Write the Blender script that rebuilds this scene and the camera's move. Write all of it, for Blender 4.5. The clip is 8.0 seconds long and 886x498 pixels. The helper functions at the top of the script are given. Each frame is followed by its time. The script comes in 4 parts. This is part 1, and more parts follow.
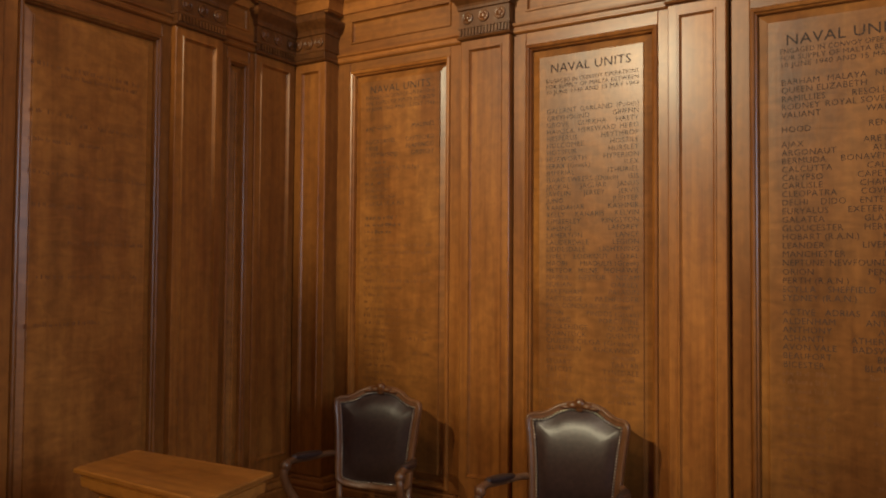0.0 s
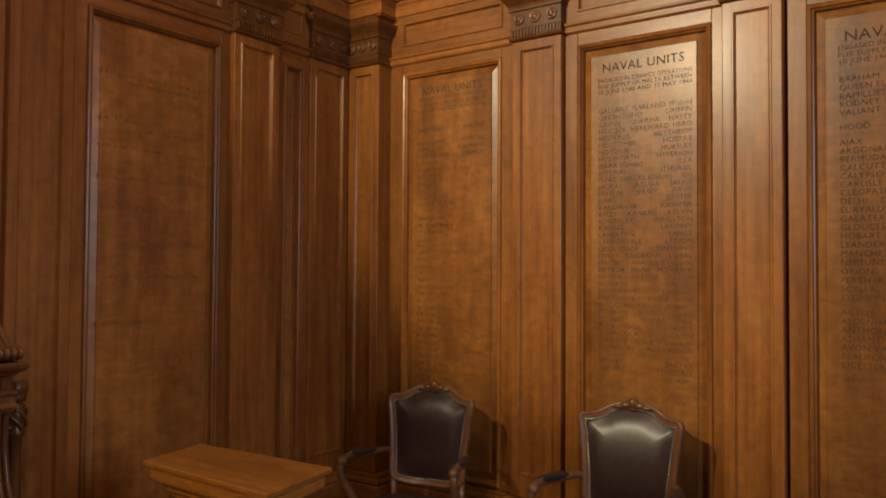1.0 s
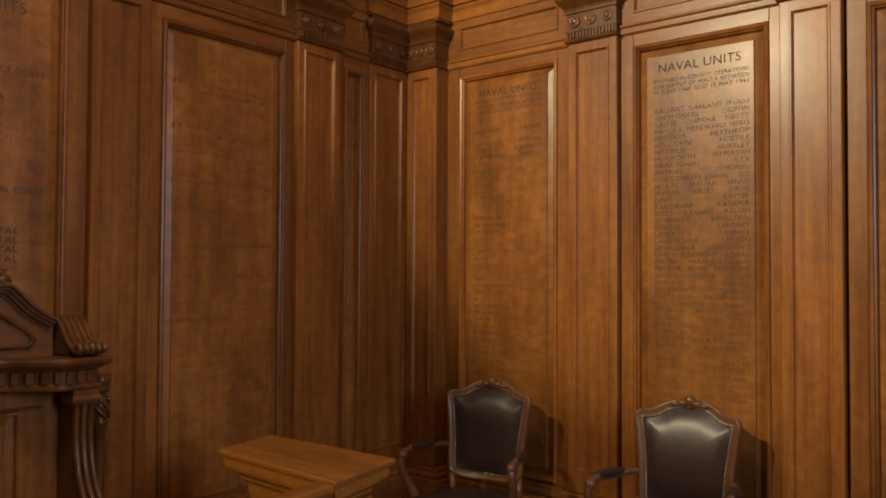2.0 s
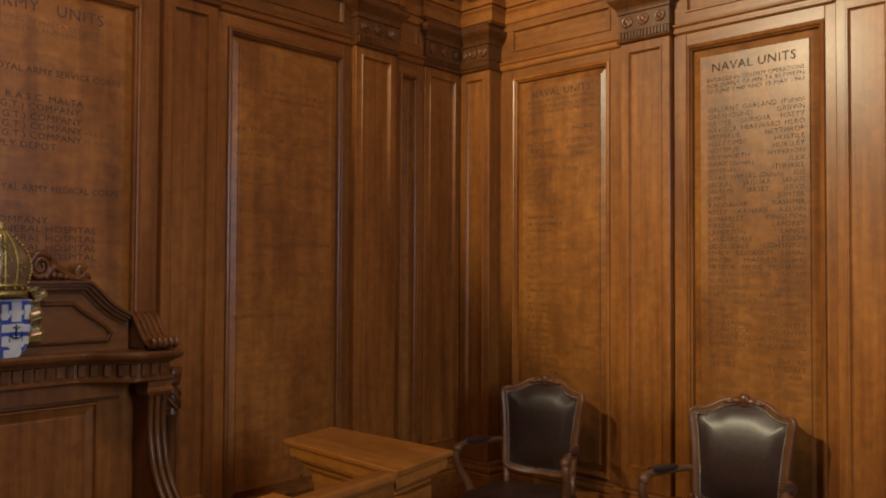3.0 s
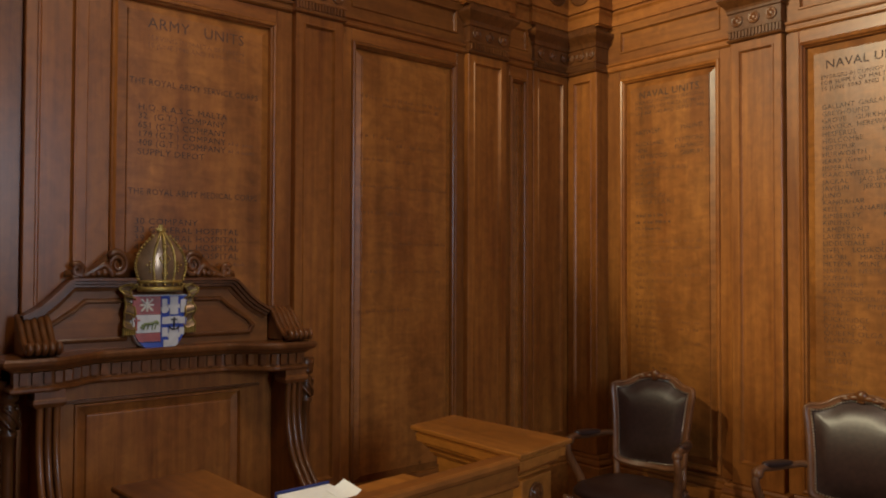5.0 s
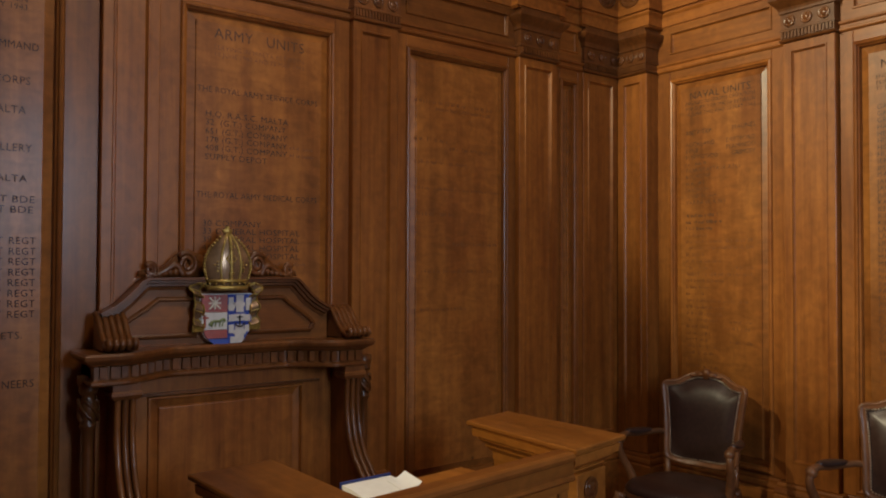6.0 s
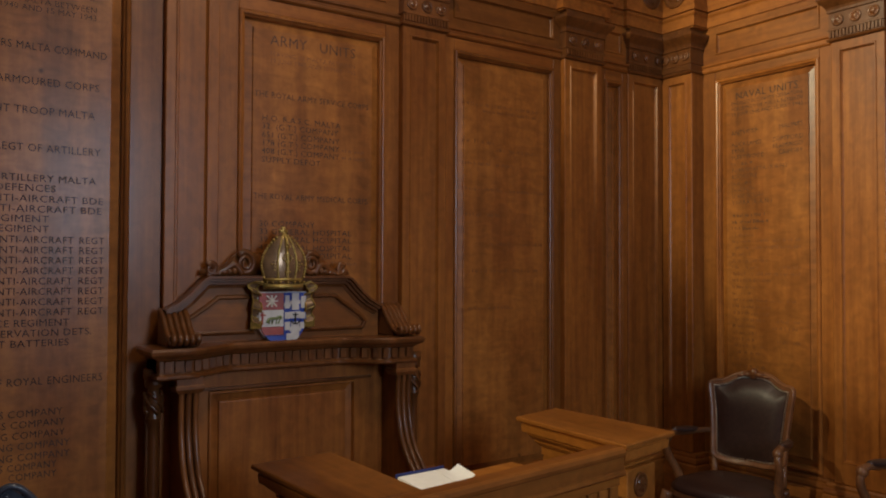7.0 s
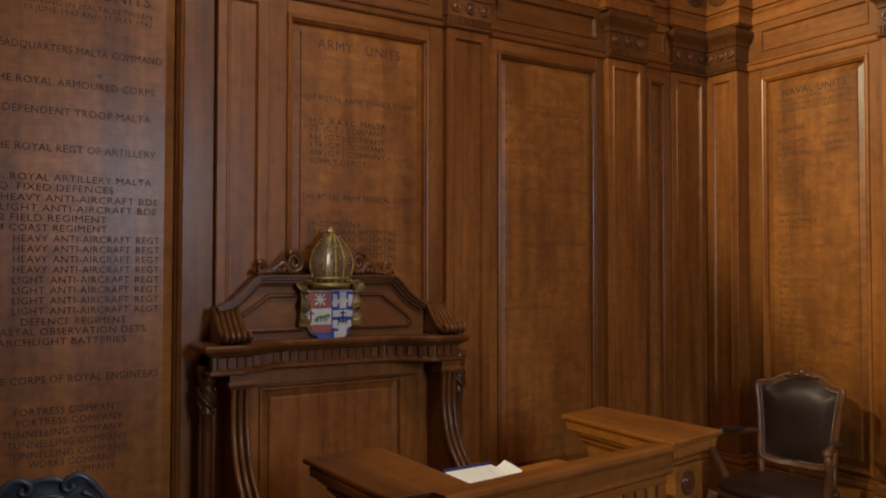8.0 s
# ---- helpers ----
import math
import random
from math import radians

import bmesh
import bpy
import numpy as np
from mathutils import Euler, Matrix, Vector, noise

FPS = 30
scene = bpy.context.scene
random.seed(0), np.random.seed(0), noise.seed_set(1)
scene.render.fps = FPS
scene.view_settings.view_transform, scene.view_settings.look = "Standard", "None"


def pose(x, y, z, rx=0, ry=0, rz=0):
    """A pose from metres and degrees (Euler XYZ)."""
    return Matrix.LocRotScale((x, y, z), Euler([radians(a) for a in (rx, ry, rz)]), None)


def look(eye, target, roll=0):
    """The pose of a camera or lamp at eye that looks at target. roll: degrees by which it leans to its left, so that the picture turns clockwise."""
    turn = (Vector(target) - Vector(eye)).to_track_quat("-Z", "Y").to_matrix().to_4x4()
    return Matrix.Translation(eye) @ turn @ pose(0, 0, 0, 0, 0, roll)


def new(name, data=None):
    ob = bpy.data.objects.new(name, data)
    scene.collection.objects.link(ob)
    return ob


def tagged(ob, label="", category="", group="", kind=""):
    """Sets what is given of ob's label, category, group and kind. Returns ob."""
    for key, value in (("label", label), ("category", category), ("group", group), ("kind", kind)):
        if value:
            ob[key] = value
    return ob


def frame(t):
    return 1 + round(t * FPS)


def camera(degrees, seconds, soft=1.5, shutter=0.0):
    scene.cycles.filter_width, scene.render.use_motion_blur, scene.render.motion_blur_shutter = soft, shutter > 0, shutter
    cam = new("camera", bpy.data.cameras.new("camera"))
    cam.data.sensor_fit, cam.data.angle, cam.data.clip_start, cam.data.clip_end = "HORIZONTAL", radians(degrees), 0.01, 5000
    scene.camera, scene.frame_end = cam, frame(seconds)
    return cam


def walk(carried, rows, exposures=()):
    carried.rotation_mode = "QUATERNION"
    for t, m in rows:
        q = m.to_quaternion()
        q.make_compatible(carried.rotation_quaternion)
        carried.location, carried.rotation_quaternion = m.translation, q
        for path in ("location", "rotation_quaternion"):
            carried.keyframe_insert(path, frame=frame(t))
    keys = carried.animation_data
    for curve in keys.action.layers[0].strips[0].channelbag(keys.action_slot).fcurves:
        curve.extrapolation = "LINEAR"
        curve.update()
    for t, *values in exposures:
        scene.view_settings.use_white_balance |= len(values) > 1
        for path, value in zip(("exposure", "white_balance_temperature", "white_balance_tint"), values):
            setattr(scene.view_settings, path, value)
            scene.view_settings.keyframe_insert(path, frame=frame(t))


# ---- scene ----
cam = camera(58.2, 8.0, soft=2.0)
PATH = [
    (0, (0.056, 0.16, 1.65), (-1.003, 1.856, 1.717), 0.4),
    (0.5, (0.06, 0.144, 1.654), (-1.045, 1.81, 1.717), 0.37),
    (1, (0.068, 0.106, 1.662), (-1.093, 1.734, 1.7215), 0.34),
    (1.5, (0.089, 0.057, 1.665), (-1.127, 1.645, 1.722), 0.31),
    (3, (0.155, -0.083, 1.66), (-1.206, 1.382, 1.712), 0.3),
    (3.5, (0.172, -0.133, 1.655), (-1.231, 1.292, 1.706), 0.3),
    (4, (0.183, -0.192, 1.655), (-1.264, 1.188, 1.704), 0.2),
    (4.5, (0.202, -0.243, 1.655), (-1.284, 1.094, 1.703), 0.2),
    (6, (0.266, -0.404, 1.653), (-1.325, 0.806, 1.7), 0.2),
    (6.5, (0.283, -0.456, 1.652), (-1.335, 0.718, 1.7), 0.2),
    (7, (0.297, -0.503, 1.642), (-1.348, 0.632, 1.692), 0.2),
    (7.5, (0.306, -0.524, 1.634), (-1.366, 0.571, 1.686), 0.1),
    (8, (0.312, -0.553, 1.624), (-1.386, 0.502, 1.68), 0.1),
]
walk(cam, [(t, look(eye, target, roll)) for t, eye, target, roll in PATH])

# ---- light ----
world = bpy.data.worlds.new("world")
scene.world = world
world.use_nodes = True
world.node_tree.nodes["Background"].inputs["Color"].default_value = (0.5, 0.65, 1.0, 1)
world.node_tree.nodes["Background"].inputs["Strength"].default_value = 0.02
scene.view_settings.exposure = 0.0


def lamp(name, kind, eye, target, watts, colour, size, cone=None, blend=0.6, size_y=None):
    data = bpy.data.lights.new(name, kind)
    data.energy, data.color = watts, colour
    if kind == "AREA":
        data.shape = "RECTANGLE"
        data.size, data.size_y = size, size_y or size
    else:
        data.shadow_soft_size = size
    if cone:
        data.spot_size, data.spot_blend = radians(cone), blend
    ob = new(name, data)
    ob.matrix_world = look(eye, target)
    return ob


WARM = (1.0, 0.87, 0.56)
lamp("ceiling_spot", "SPOT", (-2.85, -1.3, 4.22), (-1.55, 4.07, 2.78), 1080, WARM, 0.05, 46, 0.6)
# unseen narrow lamp, added to brighten the north pier's top and south face
lamp("pier_fill", "SPOT", (-2.1, -2.6, 3.3), (-2.2, 1.85, 0.8), 430, WARM, 0.06, 16.5, 0.6)
# unseen soft fill, added overhead to lift the stall, book and dim walls
lamp("overhead_fill", "AREA", (-1.6, 0.9, 4.15), (-1.7, 1.1, 0), 30, (1.0, 0.8, 0.6), 0.6)
lamp("window_light", "AREA", (2.55, 1.25, 2.5), (-3.4, 1.25, 1.7), 84, (0.7, 0.82, 1.0), 0.85, size_y=1.6)

# ---- materials ----


def shader(name):
    mat = bpy.data.materials.new(name)
    mat.use_nodes = True
    return mat, mat.node_tree, mat.node_tree.nodes["Principled BSDF"]


def wood(name, dark, light, rough=0.36, grain=1.0, axis="z", coat=0.2, blotch=0.5, bump=0.12, figure=0.0):
    """Polished timber: long grain along one axis, blotchy stain, pores and worn varnish."""
    mat, tree, bsdf = shader(name)
    nodes, links = tree.nodes, tree.links
    coord = nodes.new("ShaderNodeTexCoord")
    info = nodes.new("ShaderNodeObjectInfo")
    shift = nodes.new("ShaderNodeVectorMath")
    shift.operation = "MULTIPLY_ADD"
    shift.inputs[1].default_value = (1, 1, 1)
    away = nodes.new("ShaderNodeVectorMath")
    away.operation = "SCALE"
    away.inputs[0].default_value = (7.3, 3.1, 5.7)
    links.new(info.outputs["Random"], away.inputs["Scale"])
    links.new(coord.outputs["Object"], shift.inputs[0])
    links.new(away.outputs[0], shift.inputs[2])
    stretch = nodes.new("ShaderNodeMapping")
    across, along = 26 * grain, 1.1 * grain
    stretch.inputs["Scale"].default_value = [along if a == axis else across for a in "xyz"]
    links.new(shift.outputs[0], stretch.inputs["Vector"])
    fine = nodes.new("ShaderNodeTexNoise")
    fine.inputs["Scale"].default_value, fine.inputs["Detail"].default_value = 1.0, 6
    fine.inputs["Roughness"].default_value = 0.65
    links.new(stretch.outputs[0], fine.inputs["Vector"])
    wide = nodes.new("ShaderNodeTexNoise")
    wide.inputs["Scale"].default_value, wide.inputs["Detail"].default_value = 2.2, 4
    flow = nodes.new("ShaderNodeMapping")
    flow.inputs["Scale"].default_value = [0.45 if a == axis else 1.6 for a in "xyz"]
    links.new(shift.outputs[0], flow.inputs["Vector"])
    links.new(flow.outputs[0], wide.inputs["Vector"])
    pore = nodes.new("ShaderNodeTexNoise")
    pore.inputs["Scale"].default_value, pore.inputs["Detail"].default_value = 7.0, 3
    links.new(stretch.outputs[0], pore.inputs["Vector"])
    ramp = nodes.new("ShaderNodeValToRGB")
    ramp.color_ramp.elements[0].position, ramp.color_ramp.elements[1].position = 0.3, 0.72
    ramp.color_ramp.elements[0].color, ramp.color_ramp.elements[1].color = (*dark, 1), (*light, 1)
    mixed = nodes.new("ShaderNodeMix")
    mixed.data_type = "FLOAT"
    mixed.inputs["Factor"].default_value = blotch
    links.new(fine.outputs["Fac"], mixed.inputs["A"])
    links.new(wide.outputs["Fac"], mixed.inputs["B"])
    links.new(mixed.outputs["Result"], ramp.inputs["Fac"])
    cloud = nodes.new("ShaderNodeTexNoise")
    cloud.inputs["Scale"].default_value, cloud.inputs["Detail"].default_value, cloud.inputs["Distortion"].default_value = 17.0, 6, 0.6
    squash = nodes.new("ShaderNodeMapping")
    squash.inputs["Scale"].default_value = [1.0 if a == axis else 1.2 for a in "xyz"]
    links.new(shift.outputs[0], squash.inputs["Vector"])
    links.new(squash.outputs[0], cloud.inputs["Vector"])
    patch = nodes.new("ShaderNodeMapRange")
    patch.inputs["From Min"].default_value, patch.inputs["From Max"].default_value = 0.3, 0.7
    patch.inputs["To Min"].default_value, patch.inputs["To Max"].default_value = 0.84, 1.15
    links.new(cloud.outputs["Fac"], patch.inputs["Value"])
    knots = nodes.new("ShaderNodeTexVoronoi")
    knots.inputs["Scale"].default_value = 1.7
    links.new(squash.outputs[0], knots.inputs["Vector"])
    knot = nodes.new("ShaderNodeMapRange")
    knot.inputs["From Min"].default_value, knot.inputs["From Max"].default_value = 0.008, 0.03
    knot.inputs["To Min"].default_value, knot.inputs["To Max"].default_value = 0.35, 1.0
    links.new(knots.outputs["Distance"], knot.inputs["Value"])
    stain = nodes.new("ShaderNodeMath")
    stain.operation = "MULTIPLY"
    links.new(patch.outputs[0], stain.inputs[0])
    links.new(knot.outputs[0], stain.inputs[1])
    vary = nodes.new("ShaderNodeHueSaturation")
    tone = nodes.new("ShaderNodeMapRange")
    tone.inputs["To Min"].default_value, tone.inputs["To Max"].default_value = 0.74, 1.2
    links.new(info.outputs["Random"], tone.inputs["Value"])
    both = nodes.new("ShaderNodeMath")
    both.operation = "MULTIPLY"
    links.new(tone.outputs[0], both.inputs[0])
    links.new(stain.outputs[0], both.inputs[1])
    if figure:
        # medullary figure: short bands across the grain
        band = nodes.new("ShaderNodeTexNoise")
        band.inputs["Scale"].default_value, band.inputs["Detail"].default_value, band.inputs["Distortion"].default_value = 1.0, 5, 1.2
        level = nodes.new("ShaderNodeMapping")
        level.inputs["Scale"].default_value = [17.0 if a == axis else 5.5 for a in "xyz"]
        links.new(shift.outputs[0], level.inputs["Vector"])
        links.new(level.outputs[0], band.inputs["Vector"])
        fleck = nodes.new("ShaderNodeMapRange")
        fleck.inputs["From Min"].default_value, fleck.inputs["From Max"].default_value = 0.32, 0.68
        fleck.inputs["To Min"].default_value, fleck.inputs["To Max"].default_value = 1 - figure, 1 + 0.7 * figure
        links.new(band.outputs["Fac"], fleck.inputs["Value"])
        flecked = nodes.new("ShaderNodeMath")
        flecked.operation = "MULTIPLY"
        links.new(both.outputs[0], flecked.inputs[0])
        links.new(fleck.outputs[0], flecked.inputs[1])
        both = flecked
        # dark stains running down the boards
        run = nodes.new("ShaderNodeTexNoise")
        run.inputs["Scale"].default_value, run.inputs["Detail"].default_value = 1.0, 3
        drop = nodes.new("ShaderNodeMapping")
        drop.inputs["Scale"].default_value = [0.55 if a == axis else 6.0 for a in "xyz"]
        links.new(shift.outputs[0], drop.inputs["Vector"])
        links.new(drop.outputs[0], run.inputs["Vector"])
        dim = nodes.new("ShaderNodeMapRange")
        dim.inputs["From Min"].default_value, dim.inputs["From Max"].default_value = 0.3, 0.5
        dim.inputs["To Min"].default_value, dim.inputs["To Max"].default_value = 0.74, 1.03
        links.new(run.outputs["Fac"], dim.inputs["Value"])
        stained = nodes.new("ShaderNodeMath")
        stained.operation = "MULTIPLY"
        links.new(both.outputs[0], stained.inputs[0])
        links.new(dim.outputs[0], stained.inputs[1])
        both = stained
    links.new(both.outputs[0], vary.inputs["Value"])
    links.new(ramp.outputs["Color"], vary.inputs["Color"])
    links.new(vary.outputs["Color"], bsdf.inputs["Base Color"])
    gloss = nodes.new("ShaderNodeMapRange")
    gloss.inputs["To Min"].default_value, gloss.inputs["To Max"].default_value = rough - 0.07, rough + 0.16
    links.new(wide.outputs["Fac"], gloss.inputs["Value"])
    links.new(gloss.outputs[0], bsdf.inputs["Roughness"])
    bsdf.inputs["Specular IOR Level"].default_value = 0.3
    bsdf.inputs["Coat Weight"].default_value, bsdf.inputs["Coat Roughness"].default_value = coat, 0.26
    relief = nodes.new("ShaderNodeBump")
    relief.inputs["Strength"].default_value, relief.inputs["Distance"].default_value = bump, 0.002
    links.new(pore.outputs["Fac"], relief.inputs["Height"])
    uneven = nodes.new("ShaderNodeBump")
    uneven.inputs["Strength"].default_value, uneven.inputs["Distance"].default_value = 0.12, 0.006
    links.new(cloud.outputs["Fac"], uneven.inputs["Height"])
    links.new(relief.outputs[0], uneven.inputs["Normal"])
    links.new(uneven.outputs[0], bsdf.inputs["Normal"])
    return mat


def plain(name, colour, rough=0.5, metal=0.0, vary=0.25, scale=30, bump=0.1, coat=0.0):
    mat, tree, bsdf = shader(name)
    nodes, links = tree.nodes, tree.links
    coord = nodes.new("ShaderNodeTexCoord")
    speck = nodes.new("ShaderNodeTexNoise")
    speck.inputs["Scale"].default_value, speck.inputs["Detail"].default_value = scale, 5
    links.new(coord.outputs["Object"], speck.inputs["Vector"])
    ramp = nodes.new("ShaderNodeValToRGB")
    ramp.color_ramp.elements[0].position, ramp.color_ramp.elements[1].position = 0.3, 0.7
    ramp.color_ramp.elements[0].color = (*[c * (1 - vary) for c in colour], 1)
    ramp.color_ramp.elements[1].color = (*[min(1, c * (1 + vary)) for c in colour], 1)
    links.new(speck.outputs["Fac"], ramp.inputs["Fac"])
    links.new(ramp.outputs["Color"], bsdf.inputs["Base Color"])
    bsdf.inputs["Roughness"].default_value, bsdf.inputs["Metallic"].default_value = rough, metal
    bsdf.inputs["Coat Weight"].default_value = coat
    relief = nodes.new("ShaderNodeBump")
    relief.inputs["Strength"].default_value, relief.inputs["Distance"].default_value = bump, 0.003
    links.new(speck.outputs["Fac"], relief.inputs["Height"])
    links.new(relief.outputs[0], bsdf.inputs["Normal"])
    return mat


OAK = wood("oak_upright", (0.118, 0.031, 0.0065), (0.365, 0.132, 0.023))
OAK_H = wood("oak_level_x", (0.118, 0.031, 0.0065), (0.365, 0.132, 0.023), axis="x")
OAK_Y = wood("oak_level_y", (0.118, 0.031, 0.0065), (0.365, 0.132, 0.023), axis="y")
FIELD = wood("oak_field", (0.148, 0.043, 0.0088), (0.41, 0.156, 0.029), grain=0.6, blotch=0.7, figure=0.17)
CARVED = wood("carved_oak", (0.066, 0.021, 0.0065), (0.23, 0.083, 0.021), rough=0.28, grain=1.5, coat=0.35)
DESK = wood("desk_oak", (0.19, 0.061, 0.01), (0.45, 0.168, 0.029), rough=0.36, axis="x")
RED_DESK = wood("reddish_desk_oak", (0.1, 0.03, 0.007), (0.3, 0.108, 0.021), rough=0.36, axis="x")
DESK_Y = wood("desk_oak_along", (0.19, 0.061, 0.01), (0.45, 0.168, 0.029), rough=0.36, axis="y")
LETTER = plain("cut_letter", (0.03, 0.013, 0.005), 0.8)
PLASTER = plain("plaster", (0.7, 0.66, 0.58), 0.85, vary=0.06, scale=4)
CARPET = plain("carpet", (0.16, 0.03, 0.025), 0.95, vary=0.35, scale=160, bump=0.5)
LETTER_FAINT = plain("worn_letter", (0.042, 0.017, 0.0052), 0.6)
LETTER_WORN = plain("half_worn_letter", (0.088, 0.032, 0.008), 0.5)
LETTER_GONE = plain("rubbed_letter", (0.175, 0.061, 0.013), 0.45)
MAHOGANY = wood("chair_walnut", (0.085, 0.033, 0.013), (0.25, 0.105, 0.042), rough=0.3, grain=2.0, coat=0.4)
EBONY = wood("dark_chair_wood", (0.022, 0.025, 0.032), (0.06, 0.068, 0.085), rough=0.3, grain=2.0, coat=0.3)
LEATHER = plain("brown_leather", (0.042, 0.02, 0.0145), 0.37, vary=0.2, scale=45, bump=0.1)
BRASS = plain("nail_brass", (0.66, 0.57, 0.42), 0.3, 1.0, vary=0.1)
GILT = plain("gilding", (0.42, 0.3, 0.085), 0.42, 0.7, vary=0.3, scale=60, bump=0.3)
MITRE = plain("mitre_cloth", (0.24, 0.15, 0.08), 0.24, 0.35, vary=0.35, scale=18)
PEARL = plain("pearl", (0.75, 0.7, 0.58), 0.25)
RED = plain("heraldic_red", (0.32, 0.055, 0.04), 0.45)
BLUE = plain("heraldic_blue", (0.025, 0.06, 0.33), 0.45)
WHITE = plain("heraldic_white", (0.56, 0.54, 0.5), 0.5, vary=0.1)
GREEN = plain("heraldic_green", (0.16, 0.2, 0.07), 0.5)
BLACK = plain("heraldic_black", (0.015, 0.015, 0.018), 0.5)
PAPER = plain("paper", (0.8, 0.79, 0.76), 0.7, vary=0.04)
COVER = plain("book_cloth", (0.02, 0.03, 0.14), 0.6)
BLUE_CLOTH = plain("blue_cloth", (0.02, 0.026, 0.07), 0.8, vary=0.3, scale=120)
# ---- mesh tools ----


def part(name, bm, material, parent=None, label="", smooth=False):
    bmesh.ops.recalc_face_normals(bm, faces=bm.faces[:])
    mesh = bpy.data.meshes.new(name)
    bm.to_mesh(mesh)
    bm.free()
    for m in material if isinstance(material, (list, tuple)) else [material]:
        mesh.materials.append(m)
    if smooth:
        mesh.shade_smooth()
    ob = new(name, mesh)
    ob.parent = parent
    if label:
        tagged(ob, label)
    return ob


def empty(name, m=None, **tags):
    ob = new(name)
    ob.empty_display_size = 0.1
    if m is not None:
        ob.matrix_world = m
    return tagged(ob, **tags)


def box(bm, x0, x1, y0, y1, z0, z1, c=0.0, put=None):
    """A box with chamfered edges of width c."""
    made = bmesh.ops.create_cube(bm, size=1)["verts"]
    for v in made:
        v.co = Vector((x0 + (v.co.x + 0.5) * (x1 - x0), y0 + (v.co.y + 0.5) * (y1 - y0), z0 + (v.co.z + 0.5) * (z1 - z0)))
    if c:
        edges = list({e for v in made for e in v.link_edges})
        got = bmesh.ops.bevel(bm, geom=edges, offset=c, segments=1, affect="EDGES")
        made = [v for v in got["verts"]]
        made = list({v for f in got["faces"] for v in f.verts} | set(made))
    if put is not None:
        for v in {w for v in made for w in [v]}:
            v.co = put @ v.co if isinstance(put, Matrix) else Vector(put(*v.co))


def loft(bm, rings, close=True, caps=True):
    """Skin between rings of points that have the same number of corners."""
    rows = [[bm.verts.new(p) for p in ring] for ring in rings]
    n = len(rows[0])
    for a, b in zip(rows, rows[1:]):
        for i in range(n if close else n - 1):
            j = (i + 1) % n
            bm.faces.new((a[i], a[j], b[j], b[i]))
    if caps:
        bm.faces.new(rows[0][::-1])
        bm.faces.new(rows[-1])
    return rows


def rects(bm, put, rings, back=False):
    """Nested rectangles (u0, u1, z0, z1, d) skinned one to the next, the last one filled."""
    loft(bm, [[put(u0, d, z0), put(u1, d, z0), put(u1, d, z1), put(u0, d, z1)] for u0, u1, z0, z1, d in rings], caps=False)
    bm.verts.ensure_lookup_table()
    bm.faces.new(bm.verts[-4:])


def inset(r, i, d):
    return (r[0] + i, r[1] - i, r[2] + i, r[3] - i, d)


def sweep(bm, path, profile, closed=False):
    """A moulding: profile (out, z) carried along a plan line, mitred; out is to the right of the line."""
    n = len(path)
    rings = []
    for i, p in enumerate(path):
        p = Vector(p)
        before = Vector(path[i - 1]) if i or closed else None
        after = Vector(path[(i + 1) % n]) if i < n - 1 or closed else None
        d1 = (p - before).normalized() if before is not None else (after - p).normalized()
        d2 = (after - p).normalized() if after is not None else d1
        n1, n2 = Vector((d1.y, -d1.x)), Vector((d2.y, -d2.x))
        m = (n1 + n2) / max(0.2, 1 + n1.dot(n2))
        rings.append([(p.x + m.x * o, p.y + m.y * o, z) for o, z in profile])
    if closed:
        rings.append(rings[0])
    loft(bm, rings, close=True, caps=not closed)


def tube(bm, points, radius, sides=8, flat=1.0, up=None):
    """A round bar along points; radius may be a list."""
    points = [Vector(p) for p in points]
    rings = []
    for i, p in enumerate(points):
        d = (points[min(i + 1, len(points) - 1)] - points[max(i - 1, 0)]).normalized()
        ref = Vector(up) if up else (Vector((0, 0, 1)) if abs(d.z) < 0.9 else Vector((0, 1, 0)))
        a = d.cross(ref).normalized()
        b = a.cross(d).normalized()
        r = radius[i] if isinstance(radius, (list, tuple)) else radius
        rings.append([p + a * r * math.cos(k * math.tau / sides) + b * r * flat * math.sin(k * math.tau / sides) for k in range(sides)])
    loft(bm, rings)


def smooth_line(points, steps=6):
    """A Catmull-Rom line through points."""
    pts = [Vector(p) for p in points]
    pts = [2 * pts[0] - pts[1]] + pts + [2 * pts[-1] - pts[-2]]
    out = []
    for a, b, c, d in zip(pts, pts[1:], pts[2:], pts[3:]):
        for k in range(steps):
            t = k / steps
            out.append(0.5 * (2 * b + (c - a) * t + (2 * a - 5 * b + 4 * c - d) * t * t + (3 * b - a - 3 * c + d) * t ** 3))
    out.append(pts[-2])
    return out


def ball(bm, at, r, squash=(1, 1, 1), u=10, v=7):
    made = bmesh.ops.create_uvsphere(bm, u_segments=u, v_segments=v, radius=r)["verts"]
    for w in made:
        w.co = Vector((w.co.x * squash[0], w.co.y * squash[1], w.co.z * squash[2])) + Vector(at)


# ---- room shell ----
XA, YB = -3.45, 4.07          # faces behind the panelling of the west and north walls
EAST, SOUTH, TOP = 2.7, -3.2, 4.3


def on_west(u, d, z):
    return (XA + d, u, z)


def on_north(u, d, z):
    return (u, YB - d, z)


